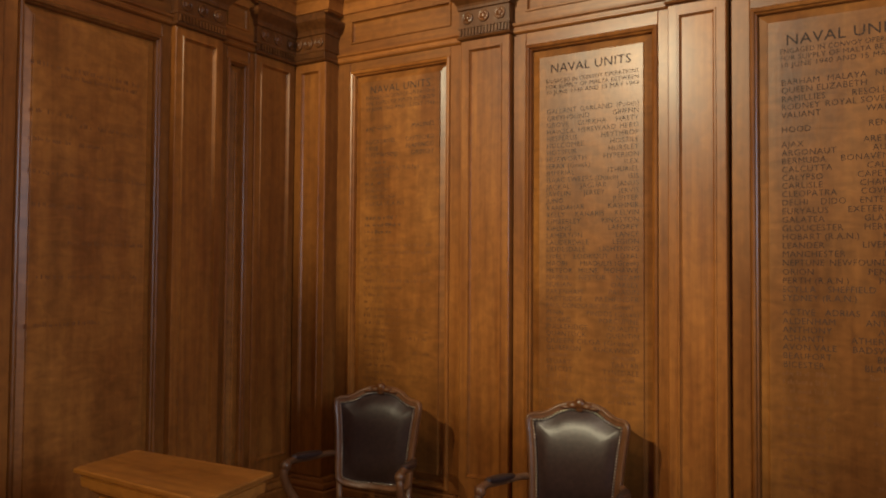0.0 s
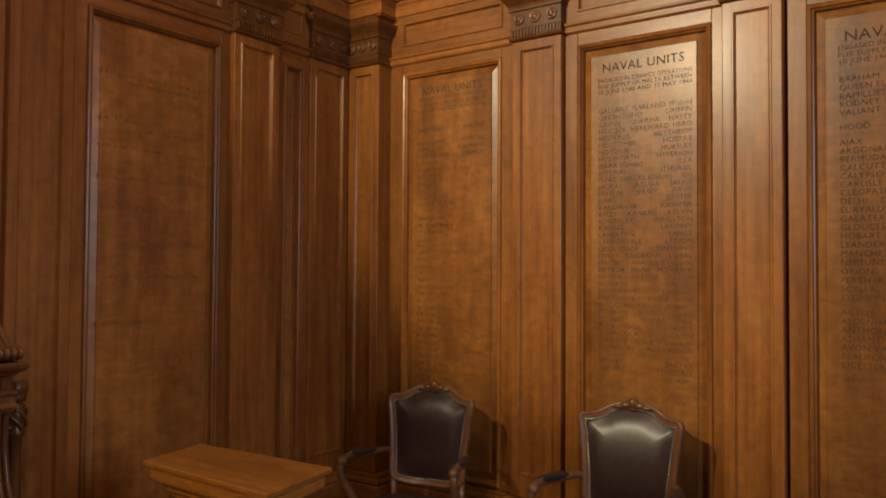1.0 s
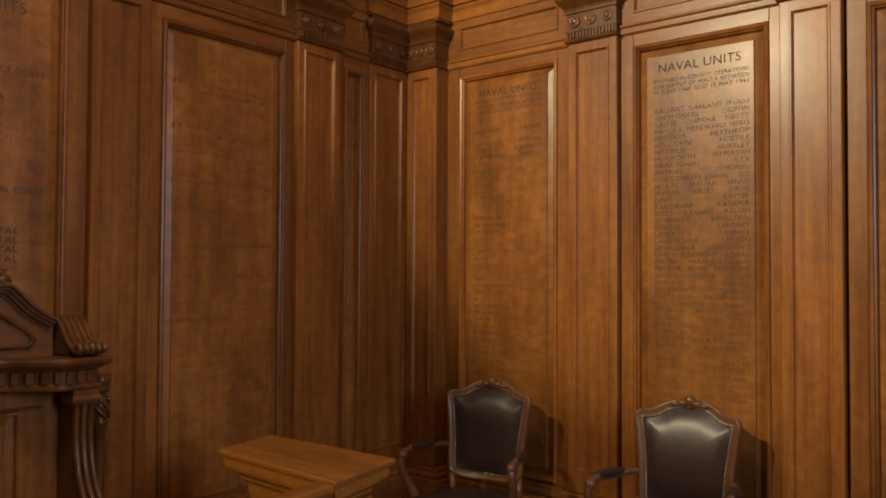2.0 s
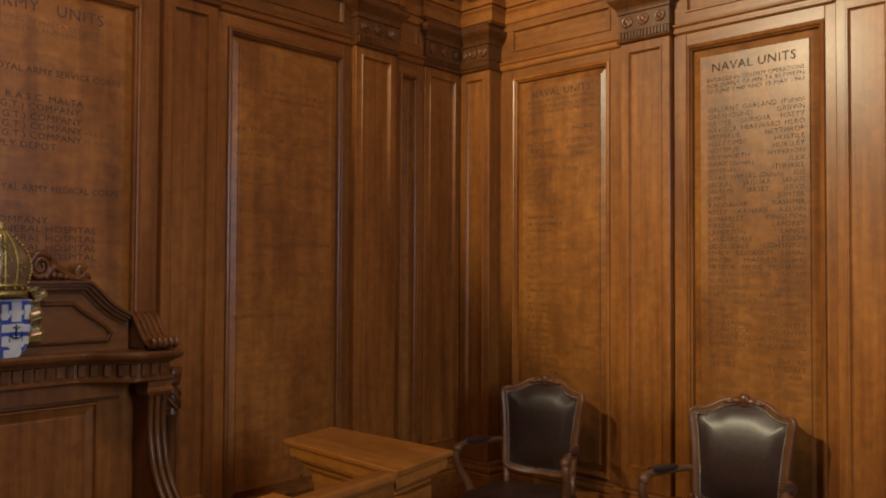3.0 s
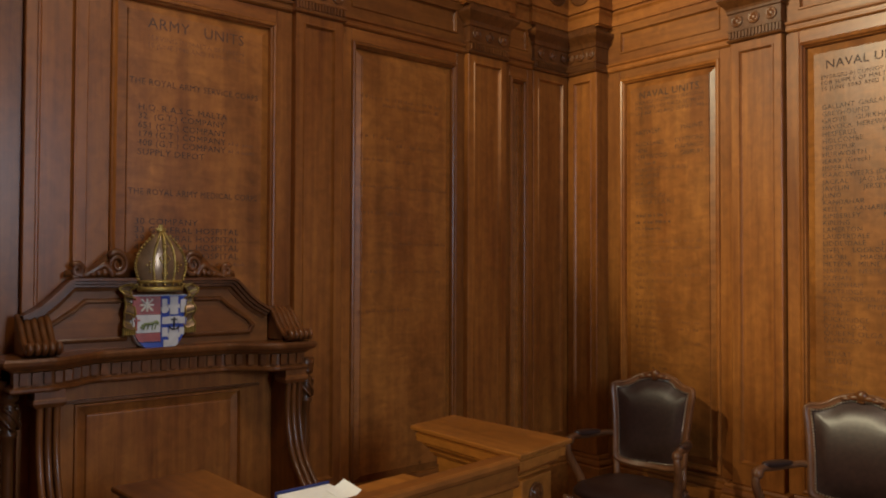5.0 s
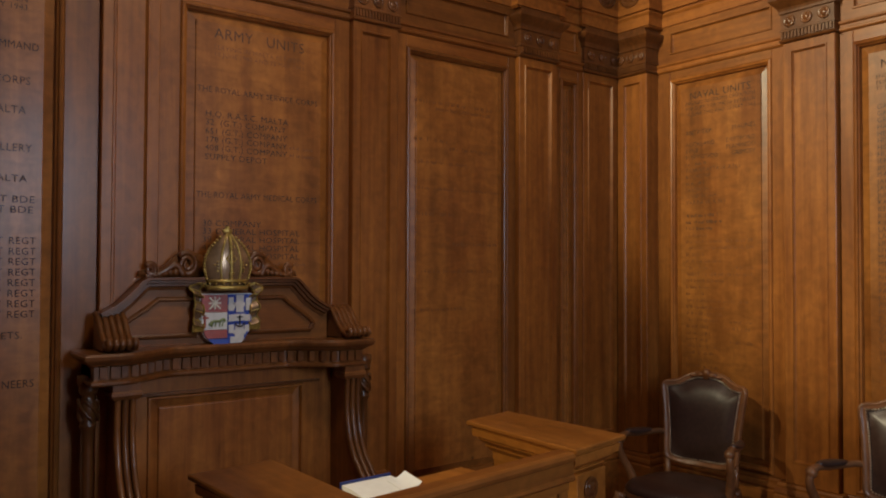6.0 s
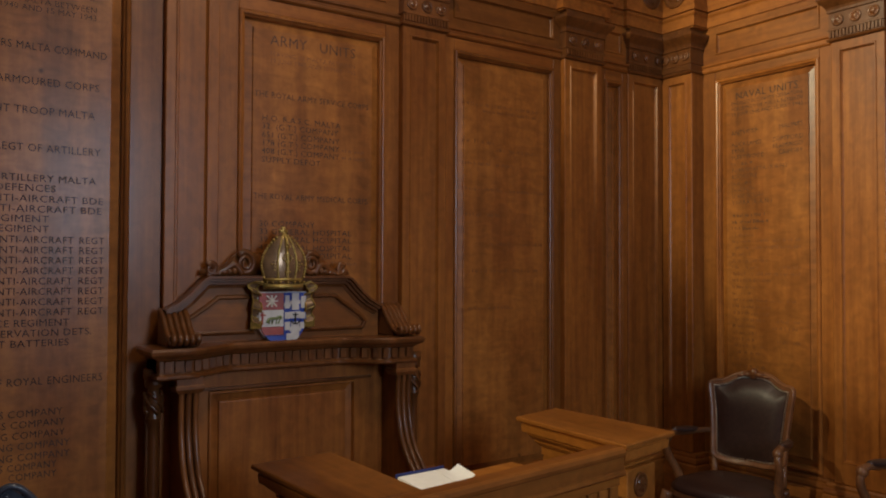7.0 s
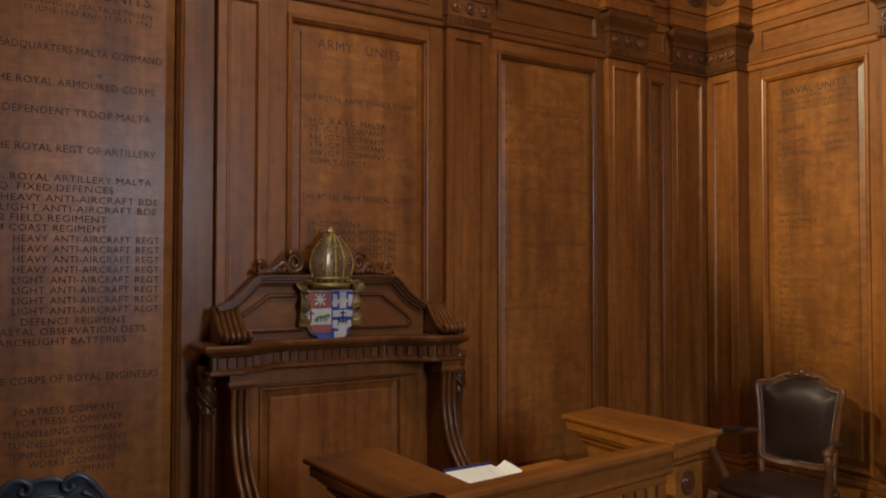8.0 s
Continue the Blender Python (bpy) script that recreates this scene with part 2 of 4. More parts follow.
def shell():
    bm = bmesh.new()
    box(bm, XA - 0.3, EAST + 0.3, SOUTH - 0.3, YB + 0.3, -0.2, 0.0)
    tagged(part("floor", bm, CARPET), "dark red carpeted floor of the panelled chapel", "floor", kind="structure")
    bm = bmesh.new()
    box(bm, XA - 0.3, EAST + 0.3, SOUTH - 0.3, YB + 0.3, TOP, TOP + 0.2)
    tagged(part("ceiling", bm, PLASTER), "plain off-white plaster ceiling", "ceiling", kind="structure")
    bm = bmesh.new()
    box(bm, XA - 0.3, XA, SOUTH, YB + 0.3, 0, TOP)
    west = tagged(part("wall_west", bm, OAK), "oak-panelled wall with carved inscriptions and pilasters", "wall", kind="structure")
    bm = bmesh.new()
    box(bm, XA, EAST + 0.3, YB, YB + 0.3, 0, TOP)
    north = tagged(part("wall_north", bm, OAK), "oak-panelled wall with naval inscriptions and pilasters", "wall", kind="structure")
    bm = bmesh.new()
    box(bm, XA - 0.3, EAST + 0.3, SOUTH - 0.3, SOUTH, 0, TOP)
    tagged(part("wall_south", bm, OAK), "plain oak wall closing the room", "wall", kind="structure")
    bm = bmesh.new()
    for y0, y1, z0, z1 in ((SOUTH, 0.75, 0, TOP), (1.75, YB, 0, TOP), (0.75, 1.75, 0, 1.6), (0.75, 1.75, 3.4, TOP)):
        box(bm, EAST, EAST + 0.3, y0, y1, z0, z1)
    tagged(part("wall_east", bm, OAK), "plain oak wall with a window opening", "wall", kind="structure")
    return west, north


west, north = shell()

Z_BASE, Z_RAIL, Z_PANEL0, Z_PANEL1 = 0.415, 2.975, 0.43, 2.905


def board(parent, name, put, r, d, material, c=0.003):
    bm = bmesh.new()
    rects(bm, put, [(*r, 0.0), (*r, d - c), inset(r, c, d)])
    return part(name, bm, material, parent)


def panel(parent, put, r):
    """One fielded panel: bead moulding round a sunk margin and a raised field."""
    bm = bmesh.new()
    loft(bm, [[put(u0, d, z0), put(u1, d, z0), put(u1, d, z1), put(u0, d, z1)] for u0, u1, z0, z1, d in
              (inset(r, 0, 0.005), inset(r, 0, 0.032), inset(r, 0.004, 0.040), inset(r, 0.012, 0.043), inset(r, 0.02, 0.040),
               inset(r, 0.023, 0.030), inset(r, 0.03, 0.026), inset(r, 0.034, 0.012), inset(r, 0.034, 0.002))], caps=False)
    part("panel_moulding", bm, OAK, parent)
    bm = bmesh.new()
    rects(bm, put, [inset(r, 0.03, 0.002), inset(r, 0.036, 0.004), inset(r, 0.074, 0.015), inset(r, 0.076, 0.0225), inset(r, 0.078, 0.0235)])
    return part("panel", bm, FIELD, parent)


def pilaster(parent, put, u0, u1, e, z1=Z_RAIL):
    """A shaft with a sunk panel, a base and a carved capital."""
    pil = new("pilaster")
    pil.parent = parent
    pil.empty_display_size = 0.1
    r = (u0, u1, Z_BASE, z1)
    s = (u0 + 0.045, u1 - 0.045, Z_BASE + 0.12, z1 - 0.045)
    bm = bmesh.new()
    rects(bm, put, [(*r, 0.0), (*r, e - 0.004), inset(r, 0.004, e), (*s, e), inset(s, 0.003, e + 0.005), inset(s, 0.010, e + 0.005),
                    inset(s, 0.014, e - 0.006), inset(s, 0.020, e - 0.014), inset(s, 0.024, e - 0.014)])
    part("shaft", bm, OAK, pil)
    bm = bmesh.new()
    steps = [(0.0, z1, 0.076), (0.012, z1 + 0.004, 0.09), (0.012, z1 + 0.014, 0.095), (0.004, z1 + 0.02, 0.084), (0.004, z1 + 0.062, 0.084),
             (0.010, z1 + 0.064, 0.09), (0.010, z1 + 0.074, 0.09), (0.004, z1 + 0.078, 0.084), (0.004, z1 + 0.165, 0.084),
             (0.012, z1 + 0.17, 0.094), (0.012, z1 + 0.184, 0.094), (0.016, z1 + 0.198, 0.098), (0.028, z1 + 0.214, 0.112), (0.044, z1 + 0.232, 0.13),
             (0.052, z1 + 0.246, 0.14), (0.052, z1 + 0.262, 0.14), (0.004, z1 + 0.268, 0.092), (0.004, z1 + 0.315, 0.092)]
    loft(bm, [[put(u0 - o, 0, z), put(u1 + o, 0, z), put(u1 + o, d + e - 0.07, z), put(u0 - o, d + e - 0.07, z)] for o, z, d in steps])
    cap = part("capital", bm, CARVED, pil, "carved oak capital with rosettes and fluting")
    n = 15
    bm = bmesh.new()
    for i in range(n):
        c = u0 + (i + 0.5) * (u1 - u0) / n
        rects(bm, put, [(c - 0.0062, c + 0.0062, z1 + 0.022, z1 + 0.062, e + 0.01), (c - 0.005, c + 0.005, z1 + 0.024, z1 + 0.06, e + 0.024)])
    part("fluting", bm, CARVED, cap)
    for i in range(3):
        c = u0 + (i + 0.5) * (u1 - u0) / 3
        bm = bmesh.new()
        rosette(bm, put, c, z1 + 0.121, e + 0.014, 0.034)
        part("rosette", bm, CARVED, cap, smooth=True)
    return pil


def rosette(bm, put, u, z, d, r):
    rings = []
    for q, h in ((1.0, 0.0), (1.0, 0.008), (0.86, 0.012), (0.72, 0.008), (0.6, 0.006)):
        rings.append([put(u + r * q * math.cos(a), d + h, z + r * q * math.sin(a)) for a in [k * math.tau / 20 for k in range(20)]])
    rings.append([put(u + r * (0.5 + 0.16 * math.cos(5 * a)) * math.cos(a), d + 0.012, z + r * (0.5 + 0.16 * math.cos(5 * a)) * math.sin(a)) for a in [k * math.tau / 20 for k in range(20)]])
    rings.append([put(u + r * 0.2 * math.cos(a), d + 0.016, z + r * 0.2 * math.sin(a)) for a in [k * math.tau / 20 for k in range(20)]])
    loft(bm, rings)


PD, CD, CW = 0.07, 0.15, 0.04
# pilasters and panels along each wall, by their place along it
WEST_PIL = [(-2.1, -1.82, PD), (-0.9, -0.62, PD), (0.5, 0.75, PD), (1.765, 2.053, PD), (2.965, 3.295, PD), (3.575, YB - CD, CW)]
WEST_PAN = [(-1.72, -1.0), (-0.53, 0.355), (0.855, 1.675), (2.135, 2.905), (3.36, 3.53)]
NORTH_PIL = [(XA + CW, -3.158, CD), (-2.231, -1.923, PD), (-1.058, -0.783, PD), (0.22, 0.5, PD), (1.4, 1.68, PD)]
NORTH_PAN = [(-3.055, -2.325), (-1.842, -1.118), (-0.685, 0.125), (0.6, 1.3), (1.78, 2.5)]
TALL = {-0.53: 2.955, -3.055: 2.918}


def wainscot(wall, put, pilasters, panels, low, high, level, gaps=()):
    for a, b, e in pilasters:
        pilaster(wall, put, a, b, e)
    spans, at = [], low
    for a, b, e in pilasters + [(high, high, 0)]:
        if a - at > 0.03:
            spans.append((at, a))
        at = b
    for ua, ub in spans:
        inside = [p for p in panels if ua < p[0] and p[1] < ub]
        for g0, g1 in gaps:
            if ua <= g0 < ub:
                ua = g1
        if not inside:
            board(wall, "stile", put, (ua, ub, Z_BASE, Z_RAIL), 0.03, OAK)
            continue
        pa, pb = inside[0]
        board(wall, "stile", put, (ua, pa, Z_BASE, Z_RAIL), 0.03, OAK)
        board(wall, "stile", put, (pb, ub, Z_BASE, Z_RAIL), 0.03, OAK)
        top = TALL.get(pa, Z_PANEL1)
        board(wall, "rail", put, (pa, pb, top, Z_RAIL), 0.0295, level)
        board(wall, "rail", put, (pa, pb, Z_BASE, Z_PANEL0), 0.0295, level)
        panel(wall, put, (pa, pb, Z_PANEL0, top))
        # frieze above the rail, with a long sunk panel
        bm = bmesh.new()
        r, s = (ua, ub, Z_RAIL, 3.3), (pa - 0.005, pb + 0.005, 3.09, 3.243)
        rects(bm, put, [(*r, 0.0), (*r, 0.028), (*s, 0.028), inset(s, 0.004, 0.036), inset(s, 0.012, 0.036), inset(s, 0.016, 0.02), inset(s, 0.022, 0.014)])
        part("frieze_panel", bm, level, wall)
        bm = bmesh.new()
        prof = [(0.0, 2.972), (0.036, 2.975), (0.046, 2.984), (0.046, 2.992), (0.038, 2.998), (0.038, 3.012), (0.05, 3.02), (0.052, 3.032), (0.03, 3.038), (0.0, 3.038)]
        loft(bm, [[put(u, o, z) for o, z in prof] for u in (ua, ub)])
        part("rail_moulding", bm, level, wall)


wainscot(west, on_west, WEST_PIL, WEST_PAN, SOUTH, YB, OAK_Y)
wainscot(north, on_north, NORTH_PIL, NORTH_PAN, XA, EAST, OAK_H, gaps=((-1.923, -1.916), (-0.783, -0.769)))


def plan_line(extra):
    """The plan line of both panelled walls, stepping out round each pilaster."""
    line = [(XA, SOUTH)]
    for a, b, e in WEST_PIL[:-1]:
        line += [(XA, a - 0.004), (XA + extra, a - 0.004), (XA + extra, b + 0.004), (XA, b + 0.004)]
    a = WEST_PIL[-1][0] - 0.004
    b = NORTH_PIL[0][1] + 0.004
    deep = extra + CW - PD
    line += [(XA, a), (XA + deep, a), (XA + deep, YB - extra - CD + PD), (b, YB - extra - CD + PD), (b, YB)]
    for a, b, e in NORTH_PIL[1:]:
        line += [(a - 0.004, YB), (a - 0.004, YB - extra), (b + 0.004, YB - extra), (b + 0.004, YB)]
    return line + [(EAST, YB)]


def entablature():
    bm = bmesh.new()
    sweep(bm, plan_line(0.06), [(0.0, 3.276), (0.03, 3.278), (0.03, 3.284), (0.042, 3.287), (0.042, 3.352), (0.047, 3.36), (0.053, 3.368), (0.053, 3.376), (0.044, 3.379),
                                 (0.044, 3.386), (0.062, 3.39), (0.062, 3.43), (0.05, 3.434), (0.05, 3.62), (0.07, 3.66), (0.1, 3.7), (0.1, 3.73), (0.05, 3.74), (0.05, 3.9), (0.08, 3.95), (0.08, 4.0), (0.0, 4.0)])
    part("entablature", bm, OAK_H, north, "stepped and moulded oak entablature")
    for put, u, d in ((on_west, 3.76, 0.06 + CW - PD + 0.048), (on_north, -3.26, 0.06 + CD - PD + 0.048)):
        bm = bmesh.new()
        rosette(bm, put, u, 3.525, d, 0.092)
        part("roundel", bm, CARVED, north, smooth=True)
    bm = bmesh.new()
    sweep(bm, plan_line(0.06), [(0.0, 0.0), (0.05, 0.0), (0.05, 0.335), (0.042, 0.345), (0.048, 0.36), (0.044, 0.375), (0.034, 0.387), (0.036, 0.4), (0.03, 0.413), (0.0, 0.415)])
    tagged(part("baseboard", bm, OAK_H), "tall moulded oak skirting board under the panelling", "baseboard", kind="structure")


entablature()
# ---- bishop's throne against the west wall ----
MID = 1.085


def west3(points):
    return [on_west(*p) for p in points]


def mapped(bm, first):
    """Turn new vertices from (u, z, d) to the west wall's place."""
    for v in list(bm.verts)[first:]:
        u, z, d = v.co
        v.co = Vector(on_west(u, d, z))


def throne():
    top = empty("throne", pose(XA + 0.15, MID, 0), label="tall carved oak bishop throne with curved cornice against the wall", category="throne")

    def add(name, bm, mat, parent=top, label="", smooth=False):
        ob = part(name, bm, mat, None, label, smooth)
        ob.parent = parent
        if parent is top:
            ob.matrix_parent_inverse = Matrix.Translation((XA + 0.15, MID, 0)).inverted()
        return ob

    # back with a framed panel
    bm = bmesh.new()
    r, s = (MID - 0.6, MID + 0.6, 0.0, 1.2), (0.7, 1.465, 0.42, 1.075)
    rects(bm, on_west, [(*r, 0.076), (*r, 0.1), (*s, 0.1), inset(s, 0.004, 0.112), inset(s, 0.012, 0.112), inset(s, 0.018, 0.092), inset(s, 0.05, 0.086), inset(s, 0.055, 0.096), inset(s, 0.06, 0.097)])
    add("back_panel", bm, OAK)
    bm = bmesh.new()
    box(bm, 0.62, 1.55, 0.1, 0.118, 1.078, 1.09, put=lambda u, d, z: on_west(u, d, z))
    add("rail_bead", bm, CARVED)

    # cornice, concave in plan
    def front(u):
        a = abs(u - MID + 0.022)
        q = min(1, max(0, (a - 0.27) / 0.24))
        return 0.148 + 0.145 * q * q * (3 - 2 * q)

    us = [MID - 0.022 - 0.634 + 1.268 * k / 56 for k in range(57)]
    path = [(XA + front(u), u) for u in us][::-1]
    path = [(XA + 0.08, us[-1])] + path + [(XA + 0.08, us[0])]
    prof = [(-0.06, 1.165), (0.008, 1.165), (0.014, 1.172), (0.014, 1.182), (0.002, 1.188), (0.0, 1.192), (0.0, 1.244), (0.012, 1.249), (0.016, 1.256), (0.03, 1.262), (0.042, 1.274), (0.045, 1.288), (0.036, 1.298), (-0.06, 1.302)]
    path = path[::-1]
    bm = bmesh.new()
    sweep(bm, path, [(o, z) for o, z in prof])
    # fill behind the moulding
    cornice = add("cornice", bm, CARVED, label="curved dark oak cornice with a row of dentils")
    bm = bmesh.new()
    loft(bm, [west3([(u, 0.076, z) for u in us] + [(u, front(u) - 0.05, z) for u in us[::-1]]) for z in (1.18, 1.296)])
    add("cornice_core", bm, CARVED, cornice)
    n = 29
    for k in range(n):
        u = MID - 0.022 - 0.622 + 1.244 * (k + 0.5) / n
        bm = bmesh.new()
        d = front(u)
        rects(bm, on_west, [(u - 0.0145, u + 0.0145, 1.196, 1.244, d - 0.012), (u - 0.0145, u + 0.0145, 1.196, 1.244, d + 0.01), (u - 0.013, u + 0.013, 1.198, 1.242, d + 0.012)])
        add("dentil", bm, CARVED, cornice)

    # stepped pediment
    half = [(0.553, 1.455), (0.53, 1.466), (0.49, 1.488), (0.45, 1.52), (0.41, 1.56), (0.38, 1.592), (0.355, 1.605)]
    top_mid = MID - 0.047
    line = [(top_mid - a, z) for a, z in half] + [(top_mid + a, z) for a, z in half[::-1]]
    bm = bmesh.new()
    loft(bm, [west3([(top_mid - 0.553, d, 1.29)] + [(u, d, z) for u, z in line] + [(top_mid + 0.553, d, 1.29)]) for d in (0.076, 0.112)])
    add("pediment", bm, OAK_Y)
    bm = bmesh.new()
    sweep(bm, line, [(0, 0.076), (0, 0.168), (0.011, 0.168), (0.014, 0.152), (0.025, 0.152), (0.028, 0.138), (0.039, 0.138), (0.043, 0.122), (0.056, 0.118), (0.056, 0.076)])
    mapped(bm, 0)
    add("pediment_moulding", bm, CARVED)
    for side in (-1, 1):
        shape = [(0.15, 1.35), (0.47, 1.35), (0.485, 1.372), (0.46, 1.4), (0.42, 1.425), (0.36, 1.462), (0.315, 1.497), (0.15, 1.497)]
        loop = [(top_mid + side * a * 0.95, z) for a, z in shape]
        if side == 1:
            loop = loop[::-1]
        bm = bmesh.new()
        sweep(bm, loop[::-1], [(0, 0.1), (0, 0.128), (0.006, 0.132), (0.014, 0.128), (0.02, 0.118), (0.02, 0.1)], closed=True)
        mapped(bm, 0)
        add("pediment_panel_frame", bm, CARVED)

    # carved scrolls on the top
    for side in (-1, 1):
        bm = bmesh.new()
        for cu, cz, r0, turns in ((0.17, 1.653, 0.047, 2.1), (0.335, 1.632, 0.024, 1.8)):
            pts, rad = [], []
            for k in range(30):
                q = k / 29
                a = turns * math.tau * q + 0.6
                pts.append(on_west(top_mid + side * (cu + r0 * (1 - 0.8 * q) * math.cos(a)), 0.115, cz + r0 * (1 - 0.8 * q) * math.sin(a)))
                rad.append(0.013 * (1 - 0.5 * q))
            tube(bm, pts, rad, 7, up=(1, 0, 0))
        stem = smooth_line([(0.2, 1.612, 0), (0.24, 1.65, 0), (0.29, 1.63, 0), (0.34, 1.613, 0), (0.385, 1.61, 0)], 5)
        tube(bm, [on_west(top_mid + side * p.x * 0.93, 0.115, p.y) for p in stem], [0.016 - 0.0004 * i for i in range(len(stem))], 7, up=(1, 0, 0))
        for k in range(6):
            ball(bm, on_west(top_mid + side * (0.2 + 0.024 * k), 0.118, 1.628 - 0.003 * k), 0.016, (0.6, 1, 0.9 - 0.08 * k), 8, 6)
        back = [(0.05, 1.608), (0.385, 1.608), (0.378, 1.63), (0.345, 1.636), (0.3, 1.636), (0.26, 1.652), (0.232, 1.676), (0.2, 1.697), (0.16, 1.702), (0.11, 1.692), (0.05, 1.67)]
        loft(bm, [west3([(top_mid + side * a, d, z) for a, z in back]) for d in (0.084, 0.108)])
        for v in bm.verts:
            v.co.z = 1.606 + (v.co.z - 1.606) * 1.24
        add("crest_scroll", bm, CARVED, label="carved oak scrollwork", smooth=True)

    for side in (-1, 1):
        c = 0.53 if side < 0 else 1.657
        # fluted scroll bracket above the cornice end
        bm = bmesh.new()
        for k in range(5):
            u = c + (k - 2) * 0.026
            run = smooth_line([(0.105, 1.452), (0.15, 1.428), (0.21, 1.366), (0.26, 1.332), (0.305, 1.3175), (0.33, 1.332), (0.32, 1.349), (0.303, 1.339)], 4)
            tube(bm, [on_west(u, p.x, p.y) for p in [Vector((q[0], q[1])) for q in run]], 0.0135, 7, up=(0, 1, 0))
        add("scroll_bracket", bm, CARVED, smooth=True)
        bm = bmesh.new()
        loft(bm, [west3([(u, 0.1, 1.304), (u, 0.262, 1.304), (u, 0.25, 1.325), (u, 0.2, 1.36), (u, 0.145, 1.415), (u, 0.1, 1.44)]) for u in (c - 0.06, c + 0.06)])
        add("bracket_block", bm, CARVED)
        # side wing and its fluted, outswept front
        c = 0.56 if side < 0 else 1.655
        curve = [(z, d) for z, d in ((1.17, 0.275), (1.05, 0.265), (0.95, 0.265), (0.86, 0.28), (0.78, 0.308), (0.71, 0.355), (0.655, 0.41), (0.61, 0.46), (0.58, 0.52))]
        line3 = smooth_line([(d, z, 0) for z, d in curve], 4)
        bm = bmesh.new()
        loft(bm, [west3([(u, 0.08, 1.17)] + [(u, p.x - 0.02, p.y) for p in line3] + [(u, 0.42, 0.0), (u, 0.08, 0.0)]) for u in (c - 0.03, c + 0.03)])
        wing = add("side_wing", bm, OAK)
        for k in range(3):
            bm = bmesh.new()
            u = c + (k - 1) * 0.031
            tube(bm, [on_west(u, p.x, p.y) for p in line3], 0.014, 8, up=(0, 1, 0))
            add("reed", bm, CARVED, wing, smooth=True)
        bm = bmesh.new()
        loft(bm, [west3([(c - w, 0.19, z), (c + w, 0.19, z), (c + w, d, z), (c - w, d, z)]) for w, z, d in
                  ((0.05, 1.1, 0.285), (0.062, 1.118, 0.296), (0.062, 1.13, 0.296), (0.056, 1.136, 0.29), (0.056, 1.17, 0.29))])
        add("impost", bm, CARVED, wing)
        # turned column behind
        bm = bmesh.new()
        shape = [(0.0, 0.034), (0.25, 0.034), (0.28, 0.024), (0.9, 0.022), (0.97, 0.024), (0.985, 0.034), (0.995, 0.034), (1.005, 0.024), (1.03, 0.034), (1.07, 0.038), (1.1, 0.03), (1.115, 0.022), (1.122, 0.036), (1.14, 0.04), (1.15, 0.036), (1.165, 0.044), (1.2, 0.044)]
        cu, cd = (0.44 if side < 0 else 1.78), 0.16
        loft(bm, [[on_west(cu + rr * math.cos(a), cd + rr * math.sin(a), z) for a in [i * math.tau / 14 for i in range(14)]] for z, rr in shape])
        column = add("turned_column", bm, CARVED, smooth=True)
        bm = bmesh.new()
        for k in range(5):
            pts = [on_west(cu + 0.037 * math.cos(a), cd + 0.037 * math.sin(a), 1.01 + 0.09 * q) for q, a in [(i / 8, k * math.tau / 5 + 2.2 * i / 8) for i in range(9)]]
            tube(bm, pts, 0.008, 5)
        add("twist", bm, CARVED, column, smooth=True)
    # seat
    bm = bmesh.new()
    loft(bm, [west3([(MID - 0.57, 0.1, z), (MID + 0.57, 0.1, z), (MID + 0.57, d, z), (MID - 0.57, d, z)]) for z, d in ((0.0, 0.42), (0.4, 0.42), (0.41, 0.45), (0.45, 0.45))])
    add("seat", bm, OAK_Y)

    # painted arms: mitre over a shield, with gilt ribbons
    cd, cu = 0.155, MID - 0.045
    bm = bmesh.new()
    shape = [(1.55, 0.084), (1.575, 0.09), (1.6, 0.099), (1.64, 0.11), (1.67, 0.111), (1.7, 0.104), (1.73, 0.089), (1.757, 0.069), (1.782, 0.046), (1.798, 0.027), (1.81, 0.012)]
    loft(bm, [[on_west(cu + w * math.cos(a), cd + 0.055 * (w / 0.122) ** 0.5 * math.sin(a), z) for a in [i * math.tau / 28 for i in range(28)]] for z, w in shape])
    crest = add("mitre", bm, MITRE, label="painted bronze-brown bishop's mitre with gilt bands", smooth=True)
    bm = bmesh.new()
    for z0, rr in ((1.556, 0.012), (1.588, 0.008)):
        tube(bm, [on_west(cu + 0.092 * math.cos(a), cd + 0.058 * math.sin(a), z0) for a in [math.pi * i / 16 for i in range(17)]], rr, 7)
    for off in (-0.45, 0.0, 0.45):
        pts = []
        for z, w in shape[1:]:
            a = math.pi / 2 - off
            pts.append(on_west(cu + w * math.cos(a), cd + 0.057 * (w / 0.122) ** 0.5 * math.sin(a), z))
        tube(bm, pts, [0.009 if off == 0 else 0.006] * len(pts), 6)
    for dz, w in ((1.8, 0.008), ):
        box(bm, cu - 0.022, cu + 0.022, cd - 0.008, cd + 0.008, 1.812, 1.828, 0.002, put=lambda u, d, z: on_west(u, d, z))
        box(bm, cu - 0.009, cu + 0.009, cd - 0.009, cd + 0.009, 1.795, 1.842, 0.002, put=lambda u, d, z: on_west(u, d, z))
    ring = [(cu - 0.024, 1.69), (cu, 1.66), (cu + 0.024, 1.69), (cu, 1.72), (cu - 0.024, 1.69)]
    tube(bm, [on_west(u, cd + 0.056, z) for u, z in ring], 0.003, 5, up=(1, 0, 0))
    add("gilt_band", bm, GILT, crest, smooth=True)
    bm = bmesh.new()
    for side in (-1, 1):
        for k in range(15):
            q = k / 14
            z = 1.6 + 0.19 * q
            w = np.interp(z, [s[0] for s in shape], [s[1] for s in shape])
            ball(bm, on_west(cu + side * (w + 0.002), cd + 0.012, z), 0.0075, u=7, v=5)
